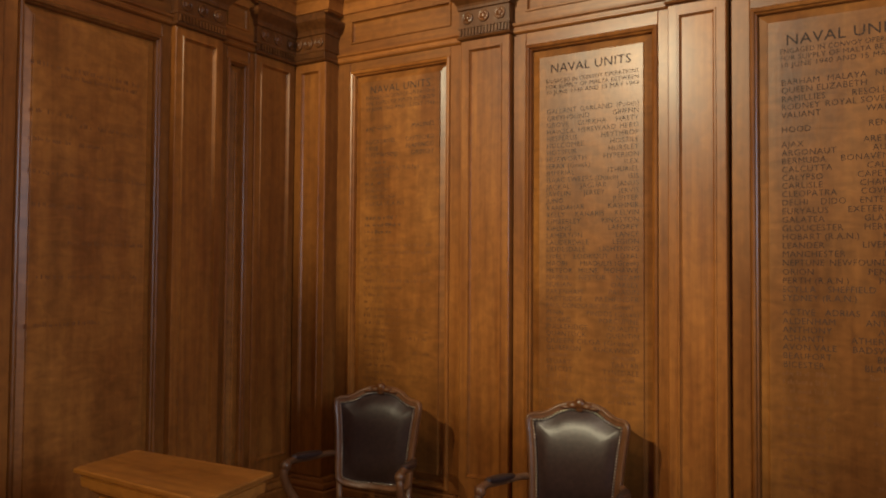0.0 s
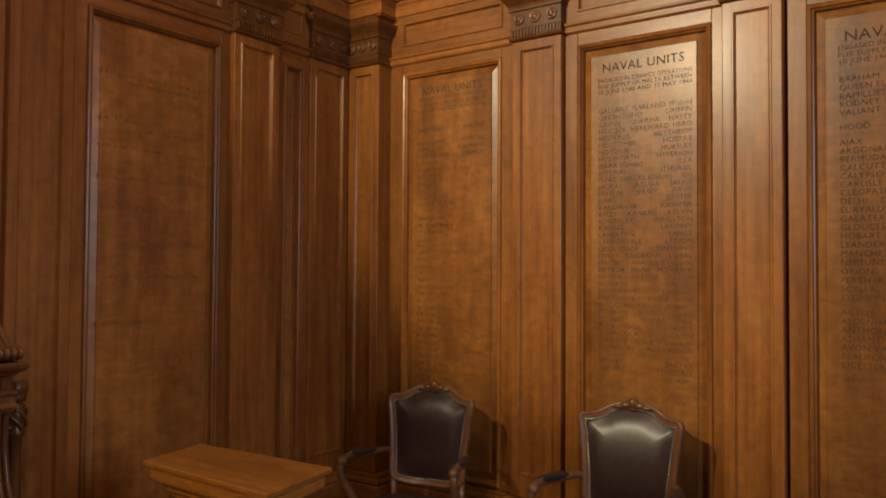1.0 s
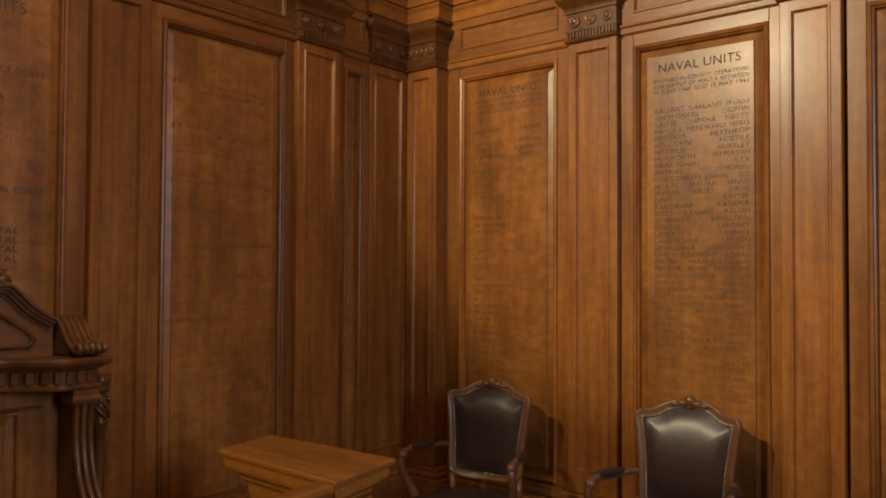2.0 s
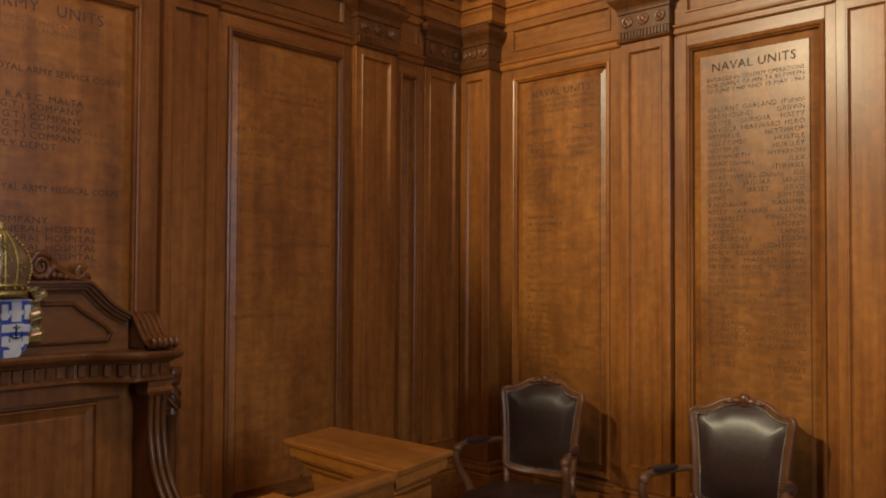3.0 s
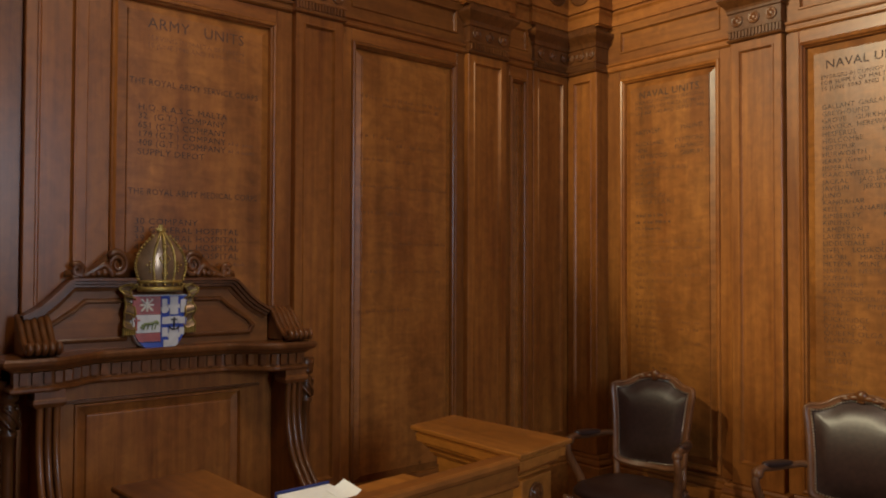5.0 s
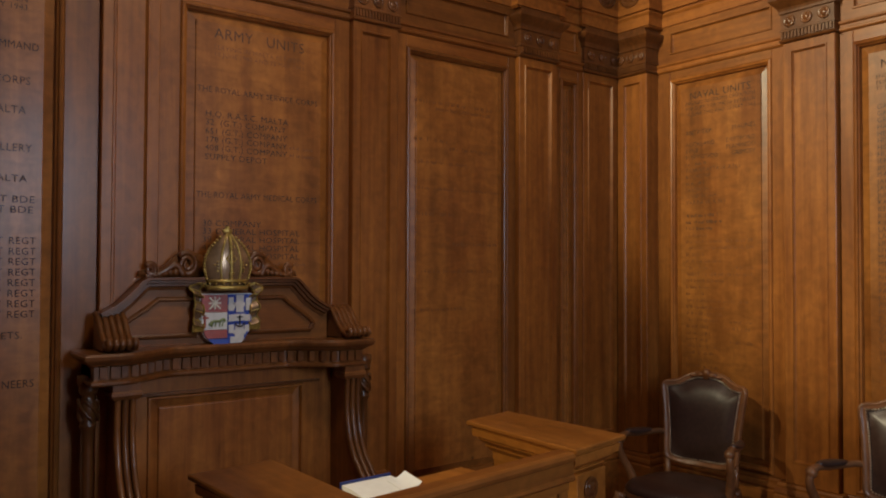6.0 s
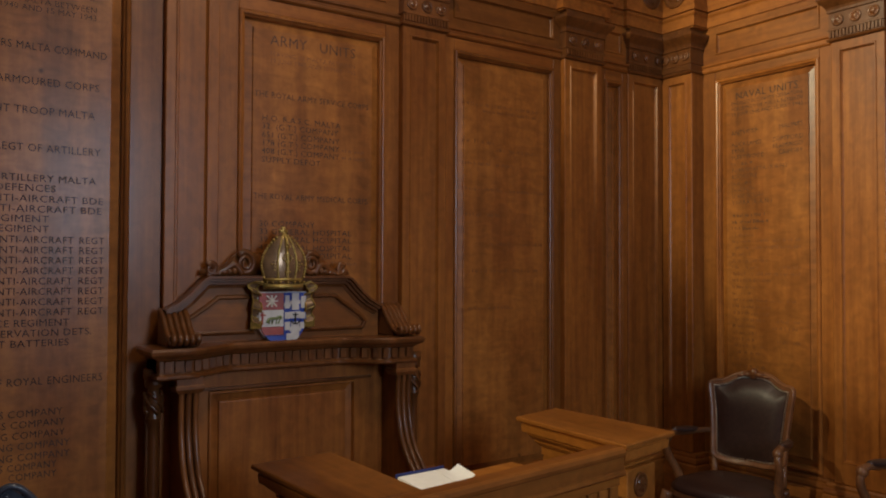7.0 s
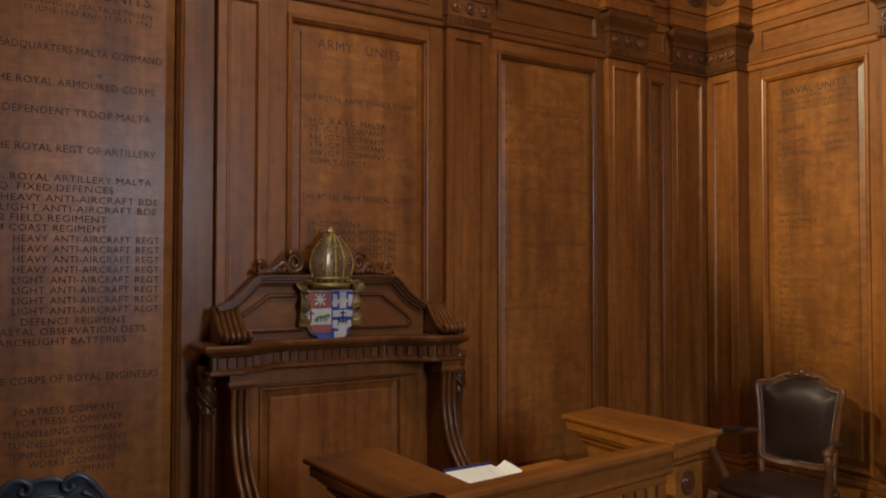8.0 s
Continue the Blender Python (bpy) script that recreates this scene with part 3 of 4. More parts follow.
    for k in range(9):
        a = math.pi * (k + 0.5) / 9
        ball(bm, on_west(cu + 0.108 * math.cos(a), cd + 0.06 * math.sin(a), 1.576), 0.006, u=7, v=5)
    for z in (1.625, 1.745):
        for du, dz in ((0, 0.01), (0, -0.01), (0.01, 0), (-0.01, 0)):
            ball(bm, on_west(cu + du, cd + 0.058, z + dz), 0.005, u=6, v=5)
    tagged(add("pearls", bm, GILT, crest, smooth=True), kind="stuff")
    bm = bmesh.new()
    for side in (-1, 1):
        for du, dz in ((0, 0), (0.014, 0), (-0.014, 0), (0, 0.014), (0, -0.014), (0, -0.028)):
            ball(bm, on_west(cu + side * 0.062 + du, cd + 0.047, 1.662 + dz), 0.005, u=6, v=5)
    tagged(add("gilt_spray", bm, GILT, crest, smooth=True), kind="stuff")

    def shield_width(z):
        q = (1.525 - z) / 0.245
        return 0.12 if q < 0.45 else 0.12 * math.sqrt(max(0.0, 1 - ((q - 0.45) / 0.55) ** 2.2))

    def slice_of(name, u0, u1, z0, z1, mat, d=0.172):
        """A piece of the shield between two heights and two shares of its width."""
        bm = bmesh.new()
        zs = [z0 + (z1 - z0) * i / 8 for i in range(9)]
        edge = [(max(u0, -shield_width(z)), z) for z in zs] + [(min(u1, shield_width(z)), z) for z in zs[::-1]]
        edge = [(cu + u, z) for u, z in edge]
        loft(bm, [west3([(u, dd + 0.12 * -((u - cu) ** 2) * 6, z) for u, z in edge]) for dd in (0.12, d)])
        add(name, bm, mat, arms)

    bm = bmesh.new()
    zs = [1.276 + 0.253 * i / 14 for i in range(15)]
    edge = [(cu - shield_width(z) - 0.006, z) for z in zs] + [(cu + shield_width(z) + 0.006, z) for z in zs[::-1]]
    loft(bm, [west3([(u, d, z) for u, z in edge]) for d in (0.11, 0.15)])
    arms = add("shield", bm, WHITE, label="painted quartered heraldic shield in red, white and blue")
    slice_of("quarter_red", -0.12, -0.002, 1.445, 1.525, RED)
    slice_of("quarter_white", -0.12, -0.002, 1.365, 1.443, WHITE)
    slice_of("quarter_rust", -0.12, -0.002, 1.325, 1.363, RED)
    slice_of("base_blue", -0.12, 0.045, 1.285, 1.323, BLUE)
    slice_of("quarter_blue", 0.0, 0.12, 1.285, 1.525, BLUE, 0.1705)
    for u0, u1, z0, z1 in ((0.04, 0.078, 1.442, 1.523), (0.03, 0.086, 1.47, 1.488), (0.004, 0.027, 1.45, 1.512), (0.0, 0.034, 1.458, 1.476), (0.09, 0.115, 1.45, 1.508), (0.004, 0.03, 1.4, 1.432), (0.088, 0.114, 1.4, 1.43), (0.03, 0.088, 1.402, 1.434), (0.004, 0.03, 1.345, 1.385), (0.036, 0.08, 1.3, 1.385), (0.028, 0.09, 1.34, 1.36), (0.084, 0.108, 1.35, 1.382), (0.012, 0.04, 1.3, 1.33)):
        slice_of("charge_white", u0, u1, z0, z1, WHITE, 0.1745)
    bm = bmesh.new()
    for p, q in (((-0.086, 1.512), (-0.036, 1.46)), ((-0.086, 1.46), (-0.036, 1.512)), ((-0.061, 1.514), (-0.061, 1.458)), ((-0.09, 1.486), (-0.032, 1.486))):
        tube(bm, [on_west(cu + p[0], 0.168, p[1]), on_west(cu + q[0], 0.168, q[1])], 0.0045, 6)
    add("gilt_cross", bm, PEARL, arms)
    bm = bmesh.new()
    tube(bm, [on_west(cu - 0.105, 0.164, 1.375), on_west(cu - 0.105, 0.164, 1.435)], 0.005, 5)
    tube(bm, [on_west(cu - 0.116, 0.164, 1.42), on_west(cu - 0.09, 0.166, 1.42)], 0.004, 5)
    add("red_cross", bm, RED, arms)
    bm = bmesh.new()
    body = smooth_line([(-0.085, 1.385), (-0.07, 1.402), (-0.04, 1.404), (-0.02, 1.412), (-0.012, 1.4)], 4)
    tube(bm, [on_west(cu + p[0], 0.169, p[1]) for p in body], 0.007, 6)
    for u in (-0.07, -0.055, -0.035, -0.022):
        tube(bm, [on_west(cu + u, 0.169, 1.4), on_west(cu + u - 0.004, 0.169, 1.378)], 0.0035, 5)
    add("green_charge", bm, GREEN, arms)
    bm = bmesh.new()
    tube(bm, [on_west(cu + 0.058, 0.176, 1.378), on_west(cu + 0.058, 0.176, 1.43)], 0.0035, 5)
    tube(bm, [on_west(cu + 0.058 + 0.022 * math.cos(a), 0.176, 1.394 + 0.018 * math.sin(a)) for a in [math.pi * (1.0 + i / 8) for i in range(9)]], 0.0035, 5)
    tube(bm, [on_west(cu + 0.044, 0.176, 1.42), on_west(cu + 0.072, 0.176, 1.42)], 0.003, 5)
    add("black_anchor", bm, BLACK, arms)
    for side in (-1, 1):
        bm = bmesh.new()
        run = smooth_line([(0.085, 1.565, 0), (0.12, 1.572, 0), (0.15, 1.556, 0), (0.148, 1.535, 0), (0.13, 1.515, 0), (0.132, 1.485, 0), (0.136, 1.45, 0), (0.134, 1.415, 0), (0.136, 1.385, 0)], 5)
        rings = []
        for i, p in enumerate(run):
            w = 0.021 + 0.003 * math.sin(i * 0.7)
            dd = 0.15 + 0.012 * math.sin(i * 0.5)
            rings.append([on_west(cu + side * (p.x - w), dd, p.y - 0.3 * w), on_west(cu + side * (p.x + w), dd + 0.006, p.y + 0.3 * w), on_west(cu + side * (p.x + w), dd + 0.012, p.y + 0.3 * w), on_west(cu + side * (p.x - w), dd + 0.01, p.y - 0.3 * w)])
        loft(bm, rings)
        ribbon = add("ribbon", bm, MITRE, arms, "brown ribbon with gilt edges")
        bm = bmesh.new()
        for edge in (0, 1):
            tube(bm, [Vector(r[2 + edge]) + Vector((0.002, 0, 0)) for r in rings], 0.0042, 5, up=(1, 0, 0))
        for k in range(0, len(rings), 6):
            tube(bm, [Vector(rings[k][2]) + Vector((0.002, 0, 0)), Vector(rings[k][3]) + Vector((0.002, 0, 0))], 0.003, 5)
        for k in range(6):
            tube(bm, [on_west(cu + side * (0.112 + 0.0095 * k), 0.162, 1.39), on_west(cu + side * (0.112 + 0.0095 * k), 0.162, 1.358)], 0.0052, 5)
        add("gilt_edge", bm, GILT, ribbon)


throne()
# ---- stall in front of the throne ----


def pier(name, corners, top, timber, label):
    """A capped pier on a four-cornered plan, the corners going round from the south-west."""
    cx, cy = sum(p[0] for p in corners) / 4, sum(p[1] for p in corners) / 4
    thing = empty(name, pose(cx, cy, 0), label=label, category="pedestal", group="end piers of the stall")
    plan = [Vector((x - cx, y - cy)) for x, y in corners]

    def ring(i, z):
        out = []
        for k, p in enumerate(plan):
            d1, d2 = (p - plan[k - 1]).normalized(), (plan[(k + 1) % 4] - p).normalized()
            n1, n2 = Vector((-d1.y, d1.x)), Vector((-d2.y, d2.x))
            q = p + (n1 + n2) / (1 + n1.dot(n2)) * i
            out.append((q.x, q.y, z))
        return out
    bm = bmesh.new()
    loft(bm, [ring(0.005, top - 0.02), ring(0, top - 0.017), ring(0, top - 0.005), ring(0.004, top)])
    part("top_slab", bm, timber, thing)
    bm = bmesh.new()
    loft(bm, [ring(i, top - z) for i, z in ((0.095, 0.17), (0.095, 0.136), (0.085, 0.132), (0.078, 0.122), (0.068, 0.114), (0.068, 0.108), (0.076, 0.106), (0.076, 0.101),
                                            (0.062, 0.099), (0.052, 0.09), (0.042, 0.082), (0.042, 0.076), (0.05, 0.074), (0.05, 0.069), (0.022, 0.067), (0.018, 0.034), (0.026, 0.032), (0.026, 0.026),
                                            (0.012, 0.024), (0.012, 0.02))])
    part("cornice", bm, timber, thing)
    bm = bmesh.new()
    loft(bm, [ring(0.1, top - 0.17), ring(0.1, 0.12), ring(0.08, 0.1), ring(0.075, 0.0)])
    part("shaft", bm, timber, thing)
    # narrow block proud of the shaft's face, with a rosette
    a, b = plan[1], plan[2]
    along = (b - a).normalized()
    out = Vector((along.y, -along.x))
    mid = (a + b) / 2

    def put(u, d, z):
        p = mid + along * u + out * d
        return (p.x, p.y, z)
    bm = bmesh.new()
    r = (-0.115, 0.1, 0.1, top - 0.12)
    rects(bm, put, [(*r, -0.15), (*r, -0.046), inset(r, 0.004, -0.042)])
    front = part("front_pier", bm, timber, thing)
    bm = bmesh.new()
    rosette(bm, put, -0.02, top - 0.19, -0.044, 0.05)
    part("rosette", bm, CARVED, front, "carved round rosette", smooth=True)
    return thing


pier("stall_pier", [(-2.571, 1.891), (-1.862, 1.858), (-1.935, 2.235), (-2.64, 2.205)], 0.957, DESK, "golden oak pier with moulded cornice and carved rosette")
pier("stall_pier", [(-2.55, 0.6), (-1.9, 0.63), (-1.91, 0.945), (-2.58, 0.94)], 0.915, RED_DESK, "reddish oak pier with flat top before the throne")


def parapet():
    thing = empty("stall_parapet", pose(-1.84, 1.42, 0, 0, 0, 7.5), label="oak parapet rail with fluted frieze between two piers", category="parapet")
    y0, y1 = -0.72, 0.408
    bm = bmesh.new()
    prof = [(-0.03, 0.912), (-0.035, 0.92), (-0.035, 0.946), (-0.024, 0.956), (0.036, 0.957), (0.05, 0.95), (0.056, 0.938), (0.054, 0.926), (0.046, 0.92), (0.046, 0.872), (0.054, 0.866), (0.056, 0.856), (0.046, 0.846), (0.03, 0.84), (-0.03, 0.84)]
    loft(bm, [[(x, y, z) for x, z in prof] for y in (y0, y1)])
    part("handrail", bm, OAK_Y, thing, "rounded dark oak handrail")
    bm = bmesh.new()
    box(bm, -0.03, 0.0, y0, y1, 0.0, 0.84)
    part("body", bm, DESK_Y, thing)
    bm = bmesh.new()
    box(bm, 0.0, 0.026, y0, y1, 0.806, 0.838, 0.003)
    part("fascia", bm, DESK_Y, thing)
    n = 17
    for k in range(n):
        a = y0 + (y1 - y0) * k / n
        bm = bmesh.new()
        box(bm, 0.0, 0.024, a + 0.0065, a + (y1 - y0) / n - 0.0065, 0.68, 0.805, 0.003)
        part("flute_slat", bm, DESK, thing)
    bm = bmesh.new()
    loft(bm, [[(x, y, z) for x, z in ((0.0, 0.63), (0.026, 0.635), (0.034, 0.65), (0.026, 0.675), (0.0, 0.678))] for y in (y0, y1)])
    part("moulding", bm, DESK_Y, thing)
    bm = bmesh.new()
    box(bm, -0.53, -0.03, -0.45, y1 - 0.02, 0.776, 0.801, 0.003)
    part("book_ledge", bm, DESK, thing)


parapet()


def book():
    m = pose(-2.27, 1.265, 0.804, 0, 0, 93)
    thing = empty("book", m, label="white open service book with a dark blue cover on the ledge", category="book")
    bm = bmesh.new()
    box(bm, -0.15, 0.085, -0.095, 0.1, 0.0, 0.004, 0.001)
    box(bm, -0.15, 0.085, 0.094, 0.1, 0.0, 0.042, 0.001)
    part("cover", bm, COVER, thing, "dark blue cloth cover")
    bm = bmesh.new()
    rows = []
    for k in range(13):
        q = k / 12
        rows.append([(-0.145, -0.09 + 0.18 * q, 0.0045), (0.08, -0.09 + 0.18 * q, 0.0045), (0.08, -0.09 + 0.18 * q, 0.006 + 0.026 * q + 0.006 * math.sin(q * 3.1)), (-0.145, -0.09 + 0.18 * q, 0.006 + 0.026 * q + 0.006 * math.sin(q * 3.1))])
    loft(bm, rows)
    part("page_block", bm, PAPER, thing)
    bm = bmesh.new()
    rows = []
    for k in range(9):
        q = k / 8
        x = 0.02 + 0.085 * q
        z = 0.034 + 0.03 * q ** 3 * math.sin(1.2 + q)
        rows.append([(x, -0.08, z - 0.02), (x, 0.03, z + 0.0), (x, 0.03, z + 0.001), (x, -0.08, z - 0.019)])
    loft(bm, rows)
    part("loose_sheet", bm, PAPER, thing, "curled loose white sheet")


book()


# ---- armchairs ----


def back_outline(n=72, grow=0.0):
    """The cartouche outline of the chair back, in the plane of the back: (across, up)."""
    right = [(0.0, 0.0), (0.1, 0.0), (0.17, 0.012), (0.205, 0.035), (0.213, 0.08), (0.218, 0.17), (0.228, 0.28), (0.238, 0.36), (0.246, 0.41), (0.243, 0.442), (0.222, 0.46), (0.185, 0.466), (0.15, 0.48), (0.115, 0.503), (0.06, 0.522), (0.0, 0.526)]
    line = smooth_line([(x, y, 0) for x, y in right], 5)
    pts = [(p.x * 1.05, p.y * 1.065) for p in line]
    loop = pts + [(-x, y) for x, y in pts[-2:0:-1]]
    if grow:
        out = []
        for i, (x, y) in enumerate(loop):
            a, b = loop[i - 1], loop[(i + 1) % len(loop)]
            t = Vector((b[0] - a[0], b[1] - a[1])).normalized()
            out.append((x + t.y * grow, y - t.x * grow))
        return out
    return loop


def armchair(m, label):
    chair = empty("armchair", m, label=label, category="armchair", group="armchairs along the wall")
    tilt = pose(0, 0.235, 0.484, -9, 0, 0)      # plane of the back: x across, z up, leaning back

    def b3(x, y, d):
        return tilt @ Vector((x, -d - 1.0 * x * x + 0.03, y))
    loop = back_outline()
    # carved frame
    bm = bmesh.new()
    rings = []
    n = len(loop)
    for i, (x, y) in enumerate(loop):
        a, b = loop[i - 1], loop[(i + 1) % n]
        t = Vector((b[0] - a[0], b[1] - a[1])).normalized()
        nx, ny = t.y, -t.x
        rings.append([b3(x + nx * o, y + ny * o, d) for o, d in ((-0.036, -0.02), (-0.036, 0.012), (-0.03, 0.018), (-0.023, 0.013), (-0.016, 0.02), (-0.008, 0.022), (0.0, 0.014), (0.003, 0.0), (0.002, -0.018), (-0.004, -0.024))])
    rings.append(rings[0])
    loft(bm, rings, caps=False)
    bmesh.ops.remove_doubles(bm, verts=bm.verts[:], dist=1e-5)
    frame_part = part("back_frame", bm, MAHOGANY, chair, "carved polished walnut back frame", smooth=True)
    # padded leather back, domed
    inner = back_outline(grow=-0.03)
    cx, cy = 0.0, 0.28
    bm = bmesh.new()
    rows = []
    for q in (0, 0.02, 0.05, 0.09, 0.14, 0.2, 0.29, 0.4, 0.52, 0.66, 0.82):
        rim = 1 - (1 - min(1.0, q / 0.36)) ** 2
        ring = []
        for x, y in inner:
            a = math.atan2((y - cy) / 0.25, x / 0.2)
            ex, ey = 0.2 * math.cos(a), cy + 0.24 * math.sin(a)
            f = q * q * (3 - 2 * q)
            px, py = (x * (1 - f) + ex * f) * (1 - q), ((y - cy) * (1 - f) + (ey - cy) * f) * (1 - q)
            dome = max(0.0, 1 - 0.8 * ((px / 0.22) ** 2 + (py / 0.27) ** 2))
            ring.append(b3(px, cy + py, 0.007 + 0.008 * rim + 0.05 * rim * dome))
        rows.append(ring)
    made = loft(bm, [[b3(x, y, -0.022) for x, y in inner]] + rows, caps=False)
    centre = bm.verts.new(b3(cx, cy, 0.0652))
    last = made[-1]
    for i in range(len(last)):
        bm.faces.new((last[i], last[(i + 1) % len(last)], centre))
    bm.faces.new(made[0][::-1])
    pad = part("back_pad", bm, LEATHER, chair, "dark brown padded leather back", smooth=True)
    bm = bmesh.new()
    ball(bm, (0, 0, 0), 0.0054, u=7, v=5)
    nails = back_outline(grow=-0.038)
    head, dist = None, 0
    for i in range(len(nails)):
        a, b = Vector(nails[i - 1]), Vector(nails[i])
        seg = (b - a).length
        dist += seg
        while dist > 0.0145:
            dist -= 0.0145
            p = b + (a - b).normalized() * dist
            if head is None:
                head = nail = part("nail", bm, BRASS, pad, smooth=True)
            else:
                nail = new("nail", head.data)
                nail.parent = pad
            nail.location = b3(p.x, p.y, 0.021)
    bm = bmesh.new()
    for x, y, r, sq in ((0, 0.549, 0.03, (1, 0.75, 1)), (-0.036, 0.539, 0.02, (1.7, 0.8, 0.8)), (0.036, 0.539, 0.02, (1.7, 0.8, 0.8)), (-0.072, 0.53, 0.013, (2.2, 0.8, 0.8)), (0.072, 0.53, 0.013, (2.2, 0.8, 0.8)), (0, 0.566, 0.013, (1.3, 0.7, 0.7)), (0, 0.522, 0.014, (1.6, 0.6, 0.7))):
        ball(bm, b3(x, y, 0.026), r, sq)
    for a in range(7):
        t = math.pi * (a / 6)
        tube(bm, [b3(0.012 * math.cos(t), 0.543 + 0.01 * math.sin(t), 0.04), b3(0.036 * math.cos(t), 0.543 + 0.026 * math.sin(t), 0.03)], [0.004, 0.006], 5)
    part("crest_carving", bm, CARVED, frame_part, "small carved shell and leaves", smooth=True)
    # seat rail, seat
    def seat_outline(s, z):
        pts = []
        for k in range(40):
            a = k * math.tau / 40
            x, y = math.cos(a), math.sin(a)
            x, y = math.copysign(abs(x) ** 0.55, x), math.copysign(abs(y) ** 0.55, y)
            w = 0.3 - 0.045 * (y + 1) / 2 if y > 0 else 0.3
            pts.append((x * (w - s), -0.03 + y * (0.265 - s) - (0.02 * math.cos(x * 3) if y < 0 else 0), z))
        return pts
    bm = bmesh.new()
    loft(bm, [seat_outline(0.02, 0.335), seat_outline(0.004, 0.35), seat_outline(0.0, 0.375), seat_outline(0.006, 0.398), seat_outline(0.03, 0.4)])
    part("seat_rail", bm, MAHOGANY, chair, smooth=False)
    bm = bmesh.new()
    loft(bm, [seat_outline(0.012, 0.39), seat_outline(0.006, 0.415), seat_outline(0.03, 0.442), seat_outline(0.08, 0.458), seat_outline(0.14, 0.466), seat_outline(0.23, 0.468)])
    part("seat", bm, LEATHER, chair, "dark brown leather seat", smooth=True)
    # arms with pads and S-shaped supports
    for s in (-1, 1):
        arm_line = smooth_line([(s * 0.222, 0.265, 0.66), (s * 0.25, 0.2, 0.672), (s * 0.285, 0.1, 0.672), (s * 0.305, 0.0, 0.678), (s * 0.31, -0.09, 0.69), (s * 0.315, -0.14, 0.68), (s * 0.318, -0.155, 0.66)], 5)
        bm = bmesh.new()
        tube(bm, arm_line, [0.017 + 0.007 * (i / len(arm_line)) ** 3 for i in range(len(arm_line))], 8)
        ball(bm, (s * 0.317, -0.145, 0.672), 0.031, (0.9, 1, 1))
        arm = part("arm", bm, MAHOGANY, chair, smooth=True)
        bm = bmesh.new()
        pts = [p + Vector((0, 0, 0.014)) for p in arm_line[8:21]]
        k = len(pts)
        tube(bm, pts, [0.012 + 0.016 * math.sin(math.pi * i / (k - 1)) ** 0.6 for i in range(k)], 9, flat=0.8)
        part("arm_pad", bm, LEATHER, arm, "dark leather arm pad", smooth=True)
        bm = bmesh.new()
        pts = smooth_line([(s * 0.318, -0.15, 0.668), (s * 0.322, -0.155, 0.62), (s * 0.315, -0.12, 0.55), (s * 0.295, -0.08, 0.48), (s * 0.282, -0.06, 0.42), (s * 0.28, -0.05, 0.37)], 5)
        tube(bm, pts, [0.019 + 0.009 * (i / len(pts)) for i in range(len(pts))], 8)
        part("arm_support", bm, MAHOGANY, chair, smooth=True)
        for y, out in ((-0.25, -1), (0.2, 1)):
            x = s * (0.262 if y < 0 else 0.215)
            bm = bmesh.new()
            pts = smooth_line([(x, y, 0.39), (x + s * 0.012, y + out * 0.016, 0.32), (x + s * 0.006, y + out * 0.012, 0.2), (x - s * 0.008, y - out * 0.004, 0.08), (x + s * 0.004, y + out * 0.012, 0.025), (x + s * 0.01, y + out * 0.02, 0.0)], 4)
            k = len(pts)
            tube(bm, pts, [0.034 - 0.02 * min(1, i / (k * 0.75)) + (0.008 if i > k - 4 else 0) for i in range(k)], 8)
            part("leg", bm, MAHOGANY, chair, smooth=True)
        # stile from seat to back frame
        bm = bmesh.new()
        tube(bm, [(s * 0.2, 0.228, 0.36), (s * 0.204, 0.236, 0.43), b3(s * 0.208, 0.05, -0.004)], [0.022, 0.019, 0.017], 8)
        part("back_post", bm, MAHOGANY, chair, smooth=True)
    return chair


armchair(pose(-2.515, 3.43, 0, 0, 0, 12), "walnut armchair with nailed brown leather by the corner")
armchair(pose(-1.425, 3.52, 0, 0, 0, 4), "walnut armchair with nailed brown leather before carved panels")


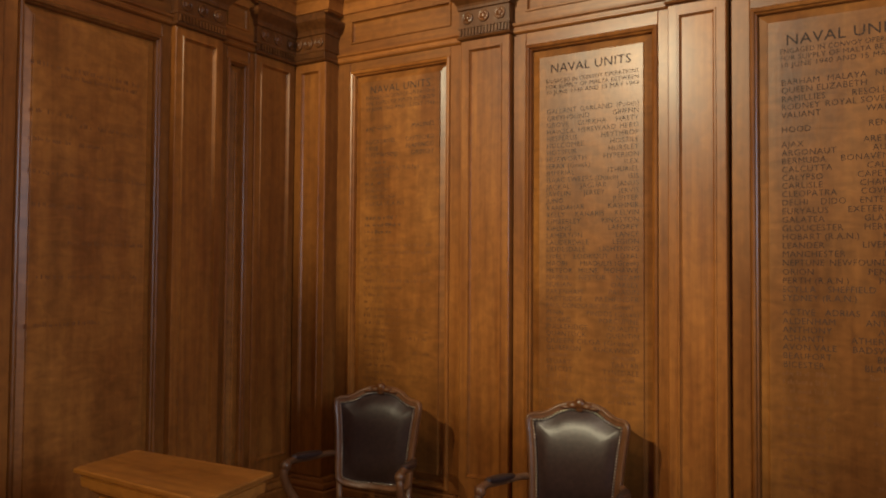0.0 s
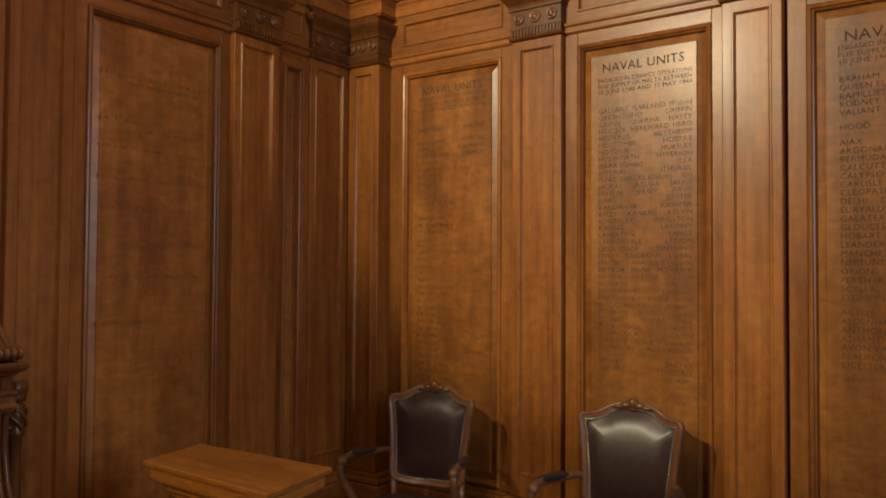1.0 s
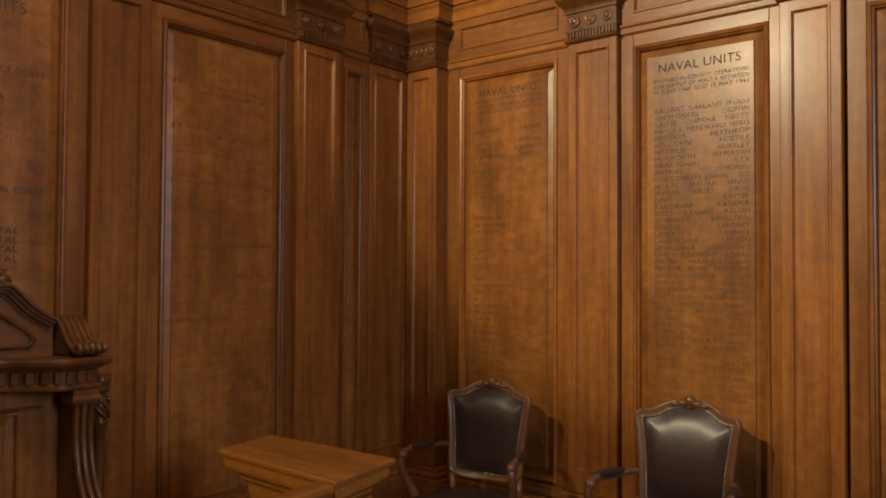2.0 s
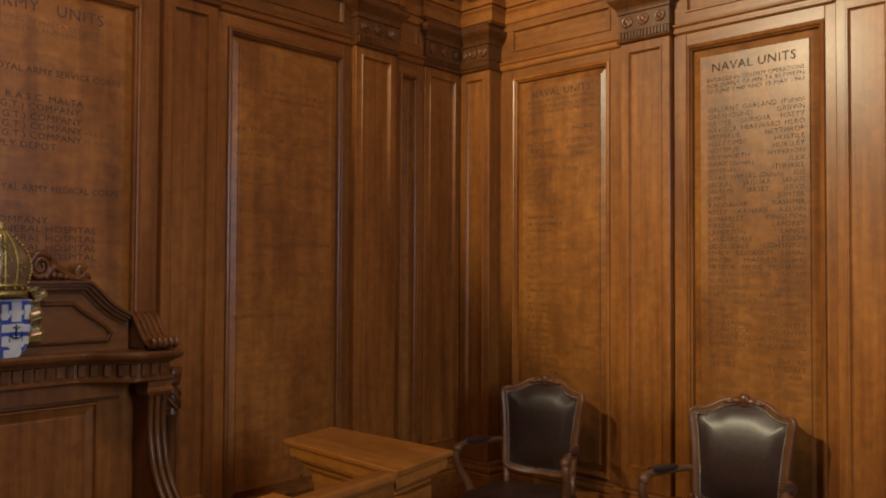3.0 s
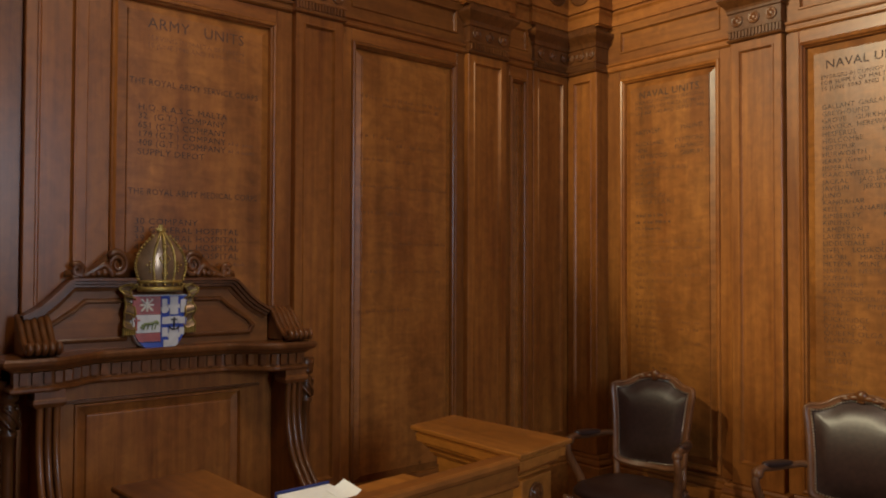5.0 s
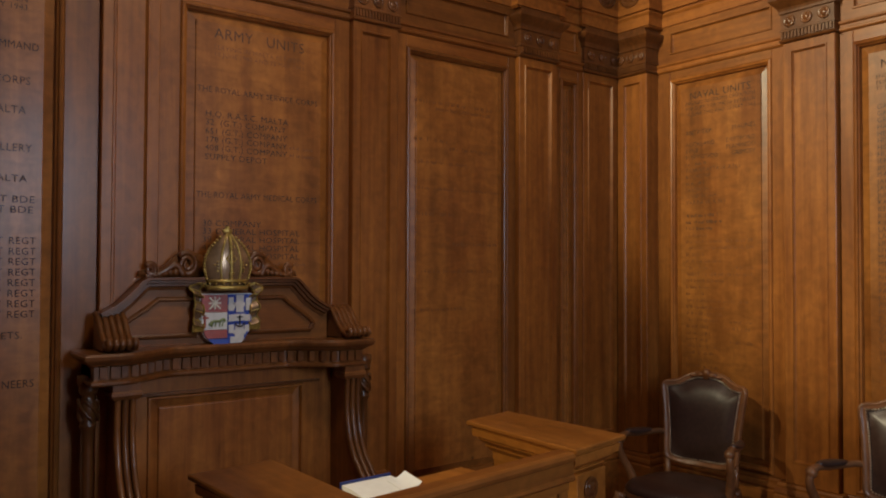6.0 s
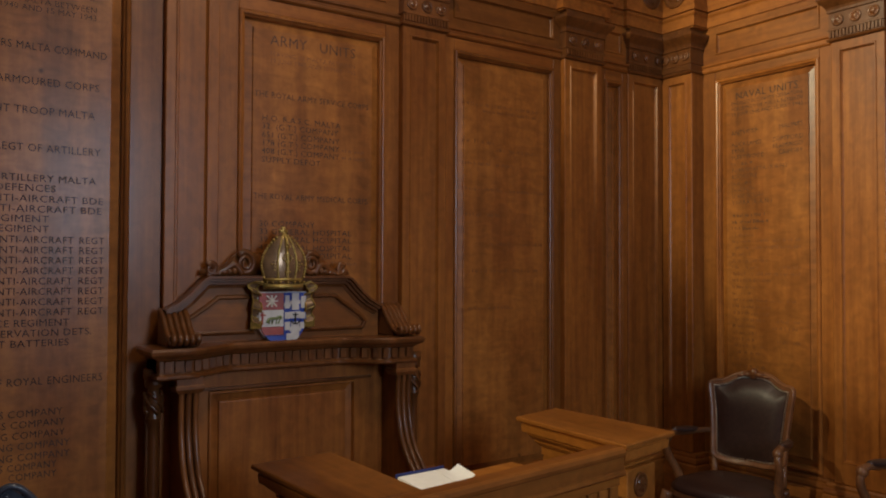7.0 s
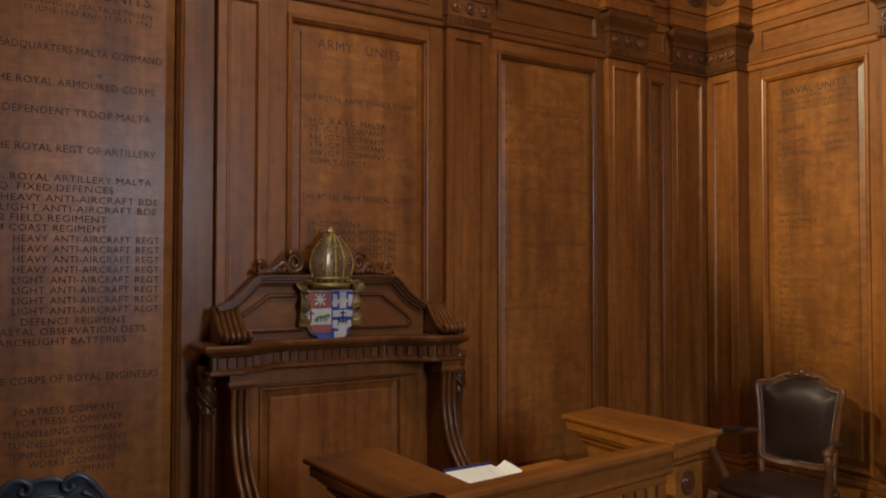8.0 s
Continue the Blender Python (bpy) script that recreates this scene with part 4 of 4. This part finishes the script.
def dark_chair():
    chair = empty("carved_chair", pose(-2.46, -0.28, 0.0, 0, 0, 83), label="blue-black carved chair with a scrolled crest", category="chair")
    bm = bmesh.new()
    for s in (-1, 1):
        run = smooth_line([(s * 0.185, -0.01, 0.87), (s * 0.15, -0.014, 0.925), (s * 0.115, -0.018, 0.967), (s * 0.082, -0.02, 0.982), (s * 0.052, -0.02, 0.97), (s * 0.046, -0.02, 0.948), (s * 0.06, -0.02, 0.936), (s * 0.074, -0.02, 0.946), (s * 0.068, -0.02, 0.956)], 6)
        tube(bm, run, [0.012 - 0.0001 * i for i in range(len(run))], 7, up=(0, 1, 0))
        run = smooth_line([(s * 0.16, -0.014, 0.87), (s * 0.13, -0.018, 0.91), (s * 0.1, -0.02, 0.93)], 5)
        tube(bm, run, 0.008, 6, up=(0, 1, 0))
    arc = [(0.052 * math.cos(t), -0.016, 0.955 + 0.022 * math.sin(t)) for t in [math.pi * k / 12 for k in range(13)]]
    tube(bm, arc, 0.009, 6, up=(0, 1, 0))
    arc = [(0.07 * math.cos(t), -0.022, 0.88 + 0.045 * math.sin(t)) for t in [math.pi * k / 12 for k in range(13)]]
    tube(bm, arc, 0.01, 6, up=(0, 1, 0))
    loft(bm, [[(0.17, y, 0.86), (0.12, y, 0.945), (0.08, y, 0.972), (0.04, y, 0.968), (0.0, y, 0.972), (-0.04, y, 0.968), (-0.08, y, 0.972), (-0.12, y, 0.945), (-0.17, y, 0.86)] for y in (-0.012, 0.012)])
    ball(bm, (0, -0.02, 0.9), 0.022, (1, 0.6, 1.1))
    part("crest", bm, EBONY, chair, "carved scrolled crest", smooth=True)
    bm = bmesh.new()
    box(bm, -0.2, 0.2, -0.012, 0.012, 0.55, 0.868, 0.004)
    part("back_panel", bm, EBONY, chair)
    for s in (-1, 1):
        bm = bmesh.new()
        shape = [(0.0, 0.022), (0.42, 0.024), (0.45, 0.032), (0.48, 0.022), (0.82, 0.022), (0.84, 0.03), (0.875, 0.016)]
        loft(bm, [[(s * 0.235 + r * math.cos(a), r * math.sin(a), z) for a in [k * math.tau / 10 for k in range(10)]] for z, r in shape])
        part("back_post", bm, EBONY, chair, smooth=True)
        bm = bmesh.new()
        loft(bm, [[(s * 0.235 + r * math.cos(a), -0.42 + r * math.sin(a), z) for a in [k * math.tau / 10 for k in range(10)]] for z, r in shape[:3]])
        part("leg", bm, EBONY, chair, smooth=True)
    bm = bmesh.new()
    box(bm, -0.26, 0.26, -0.45, 0.03, 0.42, 0.48, 0.015)
    part("seat", bm, BLUE_CLOTH, chair, "dark blue cloth seat")


dark_chair()
# ---- inscriptions ----


def letters(word, h, thin=-0.01):
    """A word as flat mesh data with capitals h high, from its left foot."""
    data = bpy.data.curves.new("word", "FONT")
    data.body, data.size, data.offset, data.resolution_u = word, h / 0.69, (thin if h < 0.028 else 0.2 * thin) * h, 2
    data.space_character = 1.06
    ob = bpy.data.objects.new("word", data)
    mesh = bpy.data.meshes.new_from_object(ob)
    co = [tuple(v.co) for v in mesh.vertices]
    faces = [tuple(p.vertices) for p in mesh.polygons]
    bpy.data.objects.remove(ob)
    bpy.data.curves.remove(data)
    bpy.data.meshes.remove(mesh)
    return co, faces


def line_of_text(wall, put, words, u0, u1, z, h, material, depth=0.0245, fit=None, flip=False):
    """One inscribed line; the first word starts at u0, the last ends at u1, the rest share the space between."""
    got = [letters(w, h) for w in words]
    wide = [max((c[0] for c in co), default=0) for co, _ in got]
    room = u1 - u0
    squeeze = min(1.0, (room - 0.02 * (len(words) - 1)) / max(sum(wide), 1e-6))
    if fit:
        squeeze = fit * room / sum(wide) if len(words) == 1 else squeeze
    gap = (room - squeeze * sum(wide)) / max(1, len(words) - 1)
    co, faces, at = [], [], u0
    for (pts, fs), w in zip(got, wide):
        base = len(co)
        co += [put(at + x * squeeze, depth, z + y) for x, y, _ in pts]
        faces += [tuple(base + i for i in f) for f in fs]
        at += squeeze * w + gap
    mesh = bpy.data.meshes.new("inscription_line")
    mesh.from_pydata(co, [], faces)
    mesh.materials.append(material)
    ob = new("inscription_line", mesh)
    ob.parent = wall
    return ob


def bars(wall, put, u0, u1, z, h, material, rng, depth=0.0243):
    """Worn lettering that can no longer be read, as small bars."""
    bm = bmesh.new()
    u = u0
    while u < u1 - 0.02:
        w = rng.uniform(0.003, 0.007)
        low, high = rng.uniform(0.0, 0.2), rng.uniform(0.5, 0.95)
        if rng.random() < 0.85:
            rects(bm, put, [(u, min(u + w, u1), z + h * low, z + h * high, depth - 0.001), (u, min(u + w, u1), z + h * low, z + h * high, depth)])
        u += w + rng.choice((0.003, 0.004, 0.006, 0.016))
    return part("worn_line", bm, material, wall)


def inscriptions():
    rng = random.Random(4)
    intro = ("ENGAGED IN CONVOY OPERATIONS", "FOR SUPPLY OF MALTA BETWEEN", "10 JUNE 1940 AND 15 MAY 1943")
    # second naval panel
    p = [("GALLANT", "GARLAND", "(Polish)"), ("GREYHOUND", "GRIFFIN"), ("GROVE", "GURKHA", "HASTY"), ("HAVOCK", "HEREWARD", "HERO"), ("HESPERUS", "HEYTHROP"), ("HOLCOMBE", "HOSTILE"), ("HOTSPUR", "HURSLEY"), ("HURWORTH", "HYPERION"), ("IERAX (Greek)", "ILEX"), ("IMPERIAL", "ITHURIEL"), ("ISAAC SWEERS (Dutch)", "ISIS"), ("JACKAL", "JAGUAR", "JANUS"), ("JAVELIN", "JERSEY", "JERVIS"), ("JUNO", "JUPITER"), ("KANDAHAR", "KASHMIR"), ("KELLY", "KANARIS", "KELVIN"), ("KIMBERLEY", "KINGSTON"), ("KIPLING", "LAFOREY"), ("LAMERTON", "LANCE"), ("LAUDERDALE", "LEGION"), ("LIDDESDALE", "LIGHTNING"), ("LIVELY", "LOOKOUT", "LOYAL")]
    faint = [("MAORI", "MIAOULIS (Greek)"), ("METEOR", "MILNE", "MOHAWK"), ("NAPIER", "NESTOR", "NIZAM"), ("NUBIAN", "OAKLEY"), ("PAKENHAM", "PALADIN"), ("PARTRIDGE", "PATHFINDER"), ("PAUL CONDOURIOTIS (Greek)",), ("PENN", "PINDOS (Greek)"), ("PETARD", "PORCUPINE"), ("PUCKERIDGE", "QUALITY"), ("QUANTOCK", "QUENTIN"), ("QUEEN OLGA (Greek)",), ("QUIBERON", "ROCKWOOD"), None, ("STUART", "TARTAR"), ("TETCOT", "TYNEDALE"), None, None, None, None]
    a, b = -1.722, -1.218
    line_of_text(north, on_north, ("NAVAL UNITS",), a + 0.02, b - 0.04, 2.737, 0.046, LETTER, fit=1.0)
    for k, s in enumerate(intro):
        line_of_text(north, on_north, (s,), a - 0.004, b, 2.681 - 0.0305 * k, 0.022, LETTER, fit=1.0)
    for k, words in enumerate(p + faint):
        z, mat = 2.516 - 0.0368 * k, LETTER_FAINT if k < 24 else LETTER_WORN
        if words is None:
            bars(north, on_north, a, a + rng.uniform(0.12, 0.2), z, 0.026, LETTER_GONE, rng)
            bars(north, on_north, b - rng.uniform(0.12, 0.2), b, z, 0.026, LETTER_GONE, rng)
        else:
            line_of_text(north, on_north, words, a, b, z, 0.026, mat, fit=0.94 if len(words) == 1 else None)
    # third naval panel
    a, b = -0.552, -0.02
    rows = [(2.529, ("BARHAM", "MALAYA", "NELSON")), (2.492, ("QUEEN ELIZABETH", " ")), (2.453, ("RAMILLIES", "RESOLUTION")), (2.416, ("RODNEY", "ROYAL SOVEREIGN")), (2.379, ("VALIANT", "WARSPITE")), (2.312, ("HOOD", "RENOWN")), (2.244, ("AJAX", "ARETHUSA")), (2.205, ("ARGONAUT", "AURORA")), (2.168, ("BERMUDA", "BONAVENTURE")), (2.13, ("CALCUTTA", "CALEDON")), (2.092, ("CALYPSO", "CAPETOWN")), (2.055, ("CARLISLE", "CHARYBDIS")), (2.018, ("CLEOPATRA", "COVENTRY")), (1.979, ("DELHI", "DIDO", "ENTERPRISE")), (1.94, ("EURYALUS", "EXETER", "FIJI")), (1.901, ("GALATEA", "GLASGOW")), (1.862, ("GLOUCESTER", "HERMIONE")), (1.823, ("HOBART (R.A.N.)", "KENYA")), (1.784, ("LEANDER", "LIVERPOOL")), (1.745, ("MANCHESTER", "NAIAD")), (1.706, ("NEPTUNE", "NEWFOUNDLAND")), (1.665, ("ORION", "PENELOPE")), (1.626, ("PERTH (R.A.N.)", "PHOEBE")), (1.587, ("SCYLLA", "SHEFFIELD", "SIRIUS")), (1.548, ("SYDNEY (R.A.N.)", "YORK")), (1.484, ("ACTIVE", "ADRIAS", "AIREDALE")), (1.444, ("ALDENHAM", "ANTELOPE")), (1.405, ("ANTHONY", "ARROW")), (1.366, ("ASHANTI", "ATHERSTONE")), (1.327, ("AVON VALE", "BADSWORTH")), (1.288, ("BEAUFORT", "BELVOIR")), (1.249, ("BICESTER", "BLANKNEY"))]
    line_of_text(north, on_north, ("NAVAL UNITS",), a + 0.02, b - 0.02, 2.713, 0.048, LETTER, fit=1.0)
    for k, s in enumerate(intro):
        line_of_text(north, on_north, (s,), a - 0.004, b, 2.675 - 0.032 * k, 0.023, LETTER, fit=1.0)
    for z, words in rows:
        line_of_text(north, on_north, words, a, b, z, 0.027, LETTER if z > 1.6 else LETTER_FAINT)
    for k in range(14):
        z = 1.21 - 0.039 * k
        bars(north, on_north, a, a + rng.uniform(0.12, 0.24), z, 0.027, LETTER_GONE, rng)
        bars(north, on_north, b - rng.uniform(0.12, 0.2), b, z, 0.027, LETTER_GONE, rng)
    # first naval panel
    a, b = -2.938, -2.437
    line_of_text(north, on_north, ("NAVAL UNITS",), a + 0.03, b - 0.03, 2.763, 0.046, LETTER_FAINT, fit=1.0)
    for k, s in enumerate(intro):
        line_of_text(north, on_north, (s,), a, b, 2.727 - 0.0365 * k, 0.024, LETTER_FAINT, fit=1.0)
    pitch = 0.0424
    rows = [("AUCKLAND", "DEPTFORD"), ("ERNE", "FLAMINGO"), ("FLEETWOOD", "GRIMSBY"), None, "PARRAMATTA (R.A.N.)", "ROCHESTER", None, "SANDWICH", "SCARBOROUGH", "YARRA (R.A.N.)"]
    line_of_text(north, on_north, ("ANTWERP", "MALINES"), a, b, 2.529, 0.027, LETTER_FAINT)
    for k, words in enumerate(rows):
        z = 2.452 - pitch * k
        if words is None:
            bars(north, on_north, a, a + 0.17, z, 0.027, LETTER_WORN, rng)
        elif isinstance(words, str):
            line_of_text(north, on_north, (words,), a, a + 0.0208 * len(words), z, 0.027, LETTER_WORN, fit=1.0)
        else:
            line_of_text(north, on_north, words, a, b, z, 0.027, LETTER_FAINT)
    for k in range(24):
        z = 1.986 - pitch * k
        bars(north, on_north, a, a + rng.uniform(0.14, 0.3), z, 0.027, LETTER_WORN if k < 3 else LETTER_GONE, rng)
        if k in (4, 5, 8, 9, 13, 16, 17, 19):
            bars(north, on_north, b - rng.uniform(0.14, 0.24), b, z, 0.027, LETTER_GONE, rng)
    # west wall, panel behind the throne; lines run with u from left to right
    a, b = 0.938, 1.575
    line_of_text(west, on_west, ("ARMY", "UNITS"), a + 0.08, b - 0.08, 2.755, 0.05, LETTER_WORN)
    for k, s in enumerate(("SERVING IN MALTA BETWEEN", "10 JUNE 1940 AND 15 MAY 1943")):
        line_of_text(west, on_west, (s,), a + 0.08, b - 0.08, 2.7 - 0.034 * k, 0.022, LETTER_GONE, fit=1.0)
    for z, s, u, f in ((2.49, "THE ROYAL ARMY SERVICE CORPS", a, 1.0), (2.373, "H.Q. R.A.S.C. MALTA", a + 0.04, 0.68), (2.333, "32  (G.T.) COMPANY", a + 0.04, 0.66), (2.29, "651 (G.T.) COMPANY", a + 0.04, 0.67), (2.25, "178 (G.T.) COMPANY", a + 0.04, 0.67), (2.21, "408 (G.T.) COMPANY", a + 0.04, 0.67), (2.167, "SUPPLY DEPOT", a + 0.04, 0.5),
                       (1.985, "THE ROYAL ARMY MEDICAL CORPS", a, 1.0), (1.849, "30 COMPANY", a + 0.03, 0.47), (1.811, "33 GENERAL HOSPITAL", a + 0.03, 0.8), (1.772, "39 GENERAL HOSPITAL", a + 0.03, 0.8), (1.732, "45 GENERAL HOSPITAL", a + 0.03, 0.8), (1.692, "90 GENERAL HOSPITAL", a + 0.03, 0.8)):
        line_of_text(west, on_west, (s,), u, u + (b - a), z, 0.028, LETTER_FAINT, fit=f)
    for z in (2.25, 2.21):
        bars(west, on_west, 1.42, b, z, 0.02, LETTER_GONE, rng)
    bars(west, on_west, a + 0.03, b - 0.03, 1.655, 0.026, LETTER_GONE, rng)
    # west wall, panel beside the corner: worn past reading
    for z, u0, u1 in ((2.6, 2.2, 2.8), (2.565, 2.35, 2.78), (2.38, 2.2, 2.45), (2.34, 2.45, 2.8), (2.25, 2.2, 2.6), (2.1, 2.2, 2.85), (1.95, 2.22, 2.5), (1.78, 2.4, 2.85), (1.62, 2.25, 2.8), (1.4, 2.2, 2.6)):
        bars(west, on_west, u0, u1, z, 0.026, LETTER_GONE, rng)
    # west wall, large army panel
    a, b = -0.425, 0.257
    line_of_text(west, on_west, ("ARMY", "UNITS"), a + 0.06, b - 0.05, 2.812, 0.05, LETTER)
    for k, s in enumerate(("SERVING IN MALTA BETWEEN", "10 JUNE 1940 AND 15 MAY 1943")):
        line_of_text(west, on_west, (s,), a + 0.12, b - 0.045, 2.758 - 0.034 * k, 0.024, LETTER, fit=1.0)
    for z, s, end in ((2.558, "HEADQUARTERS MALTA COMMAND", b), (2.412, "THE ROYAL ARMOURED CORPS", b - 0.03), (2.288, "INDEPENDENT TROOP MALTA", b - 0.045), (2.13, "THE ROYAL REGT OF ARTILLERY", b - 0.02), (1.15, "THE CORPS OF ROYAL ENGINEERS", b)):
        line_of_text(west, on_west, (s,), a, end, z, 0.032, LETTER, fit=1.0)
    for z, s, end in ((2.004, "H.Q. ROYAL ARTILLERY MALTA", 0.22), (1.962, "H.Q. FIXED DEFENCES", 0.06), (1.917, "H.Q. 10 HEAVY ANTI-AIRCRAFT BDE", 0.25), (1.874, "H.Q. 7 LIGHT ANTI-AIRCRAFT BDE", 0.245), (1.832, "12 FIELD REGIMENT", 0.035), (1.79, "4 COAST REGIMENT", 0.035), (1.395, "DEFENCE REGIMENT", 0.12), (1.353, "COASTAL OBSERVATION DETS.", 0.21), (1.31, "SEARCHLIGHT BATTERIES", 0.12), (1.02, "FORTRESS COMPANY", 0.1), (0.975, "FORTRESS COMPANY", 0.11), (0.93, "TUNNELLING COMPANY", 0.11), (0.885, "TUNNELLING COMPANY", 0.13), (0.84, "TUNNELLING COMPANY", 0.13), (0.8, "WORKS COMPANY", 0.08), (0.76, "COMPANY", 0.08)):
        start = end - 0.0255 * len(s) * 1.02
        line_of_text(west, on_west, (s,), start, end, z, 0.029, LETTER if z > 0.9 else LETTER_FAINT, fit=1.0)
    for k in range(8):
        z = 1.745 - 0.0436 * k
        line_of_text(west, on_west, ("HEAVY" if k < 4 else "LIGHT", "ANTI-AIRCRAFT", "REGT"), -0.33, b, z, 0.029, LETTER)


inscriptions()
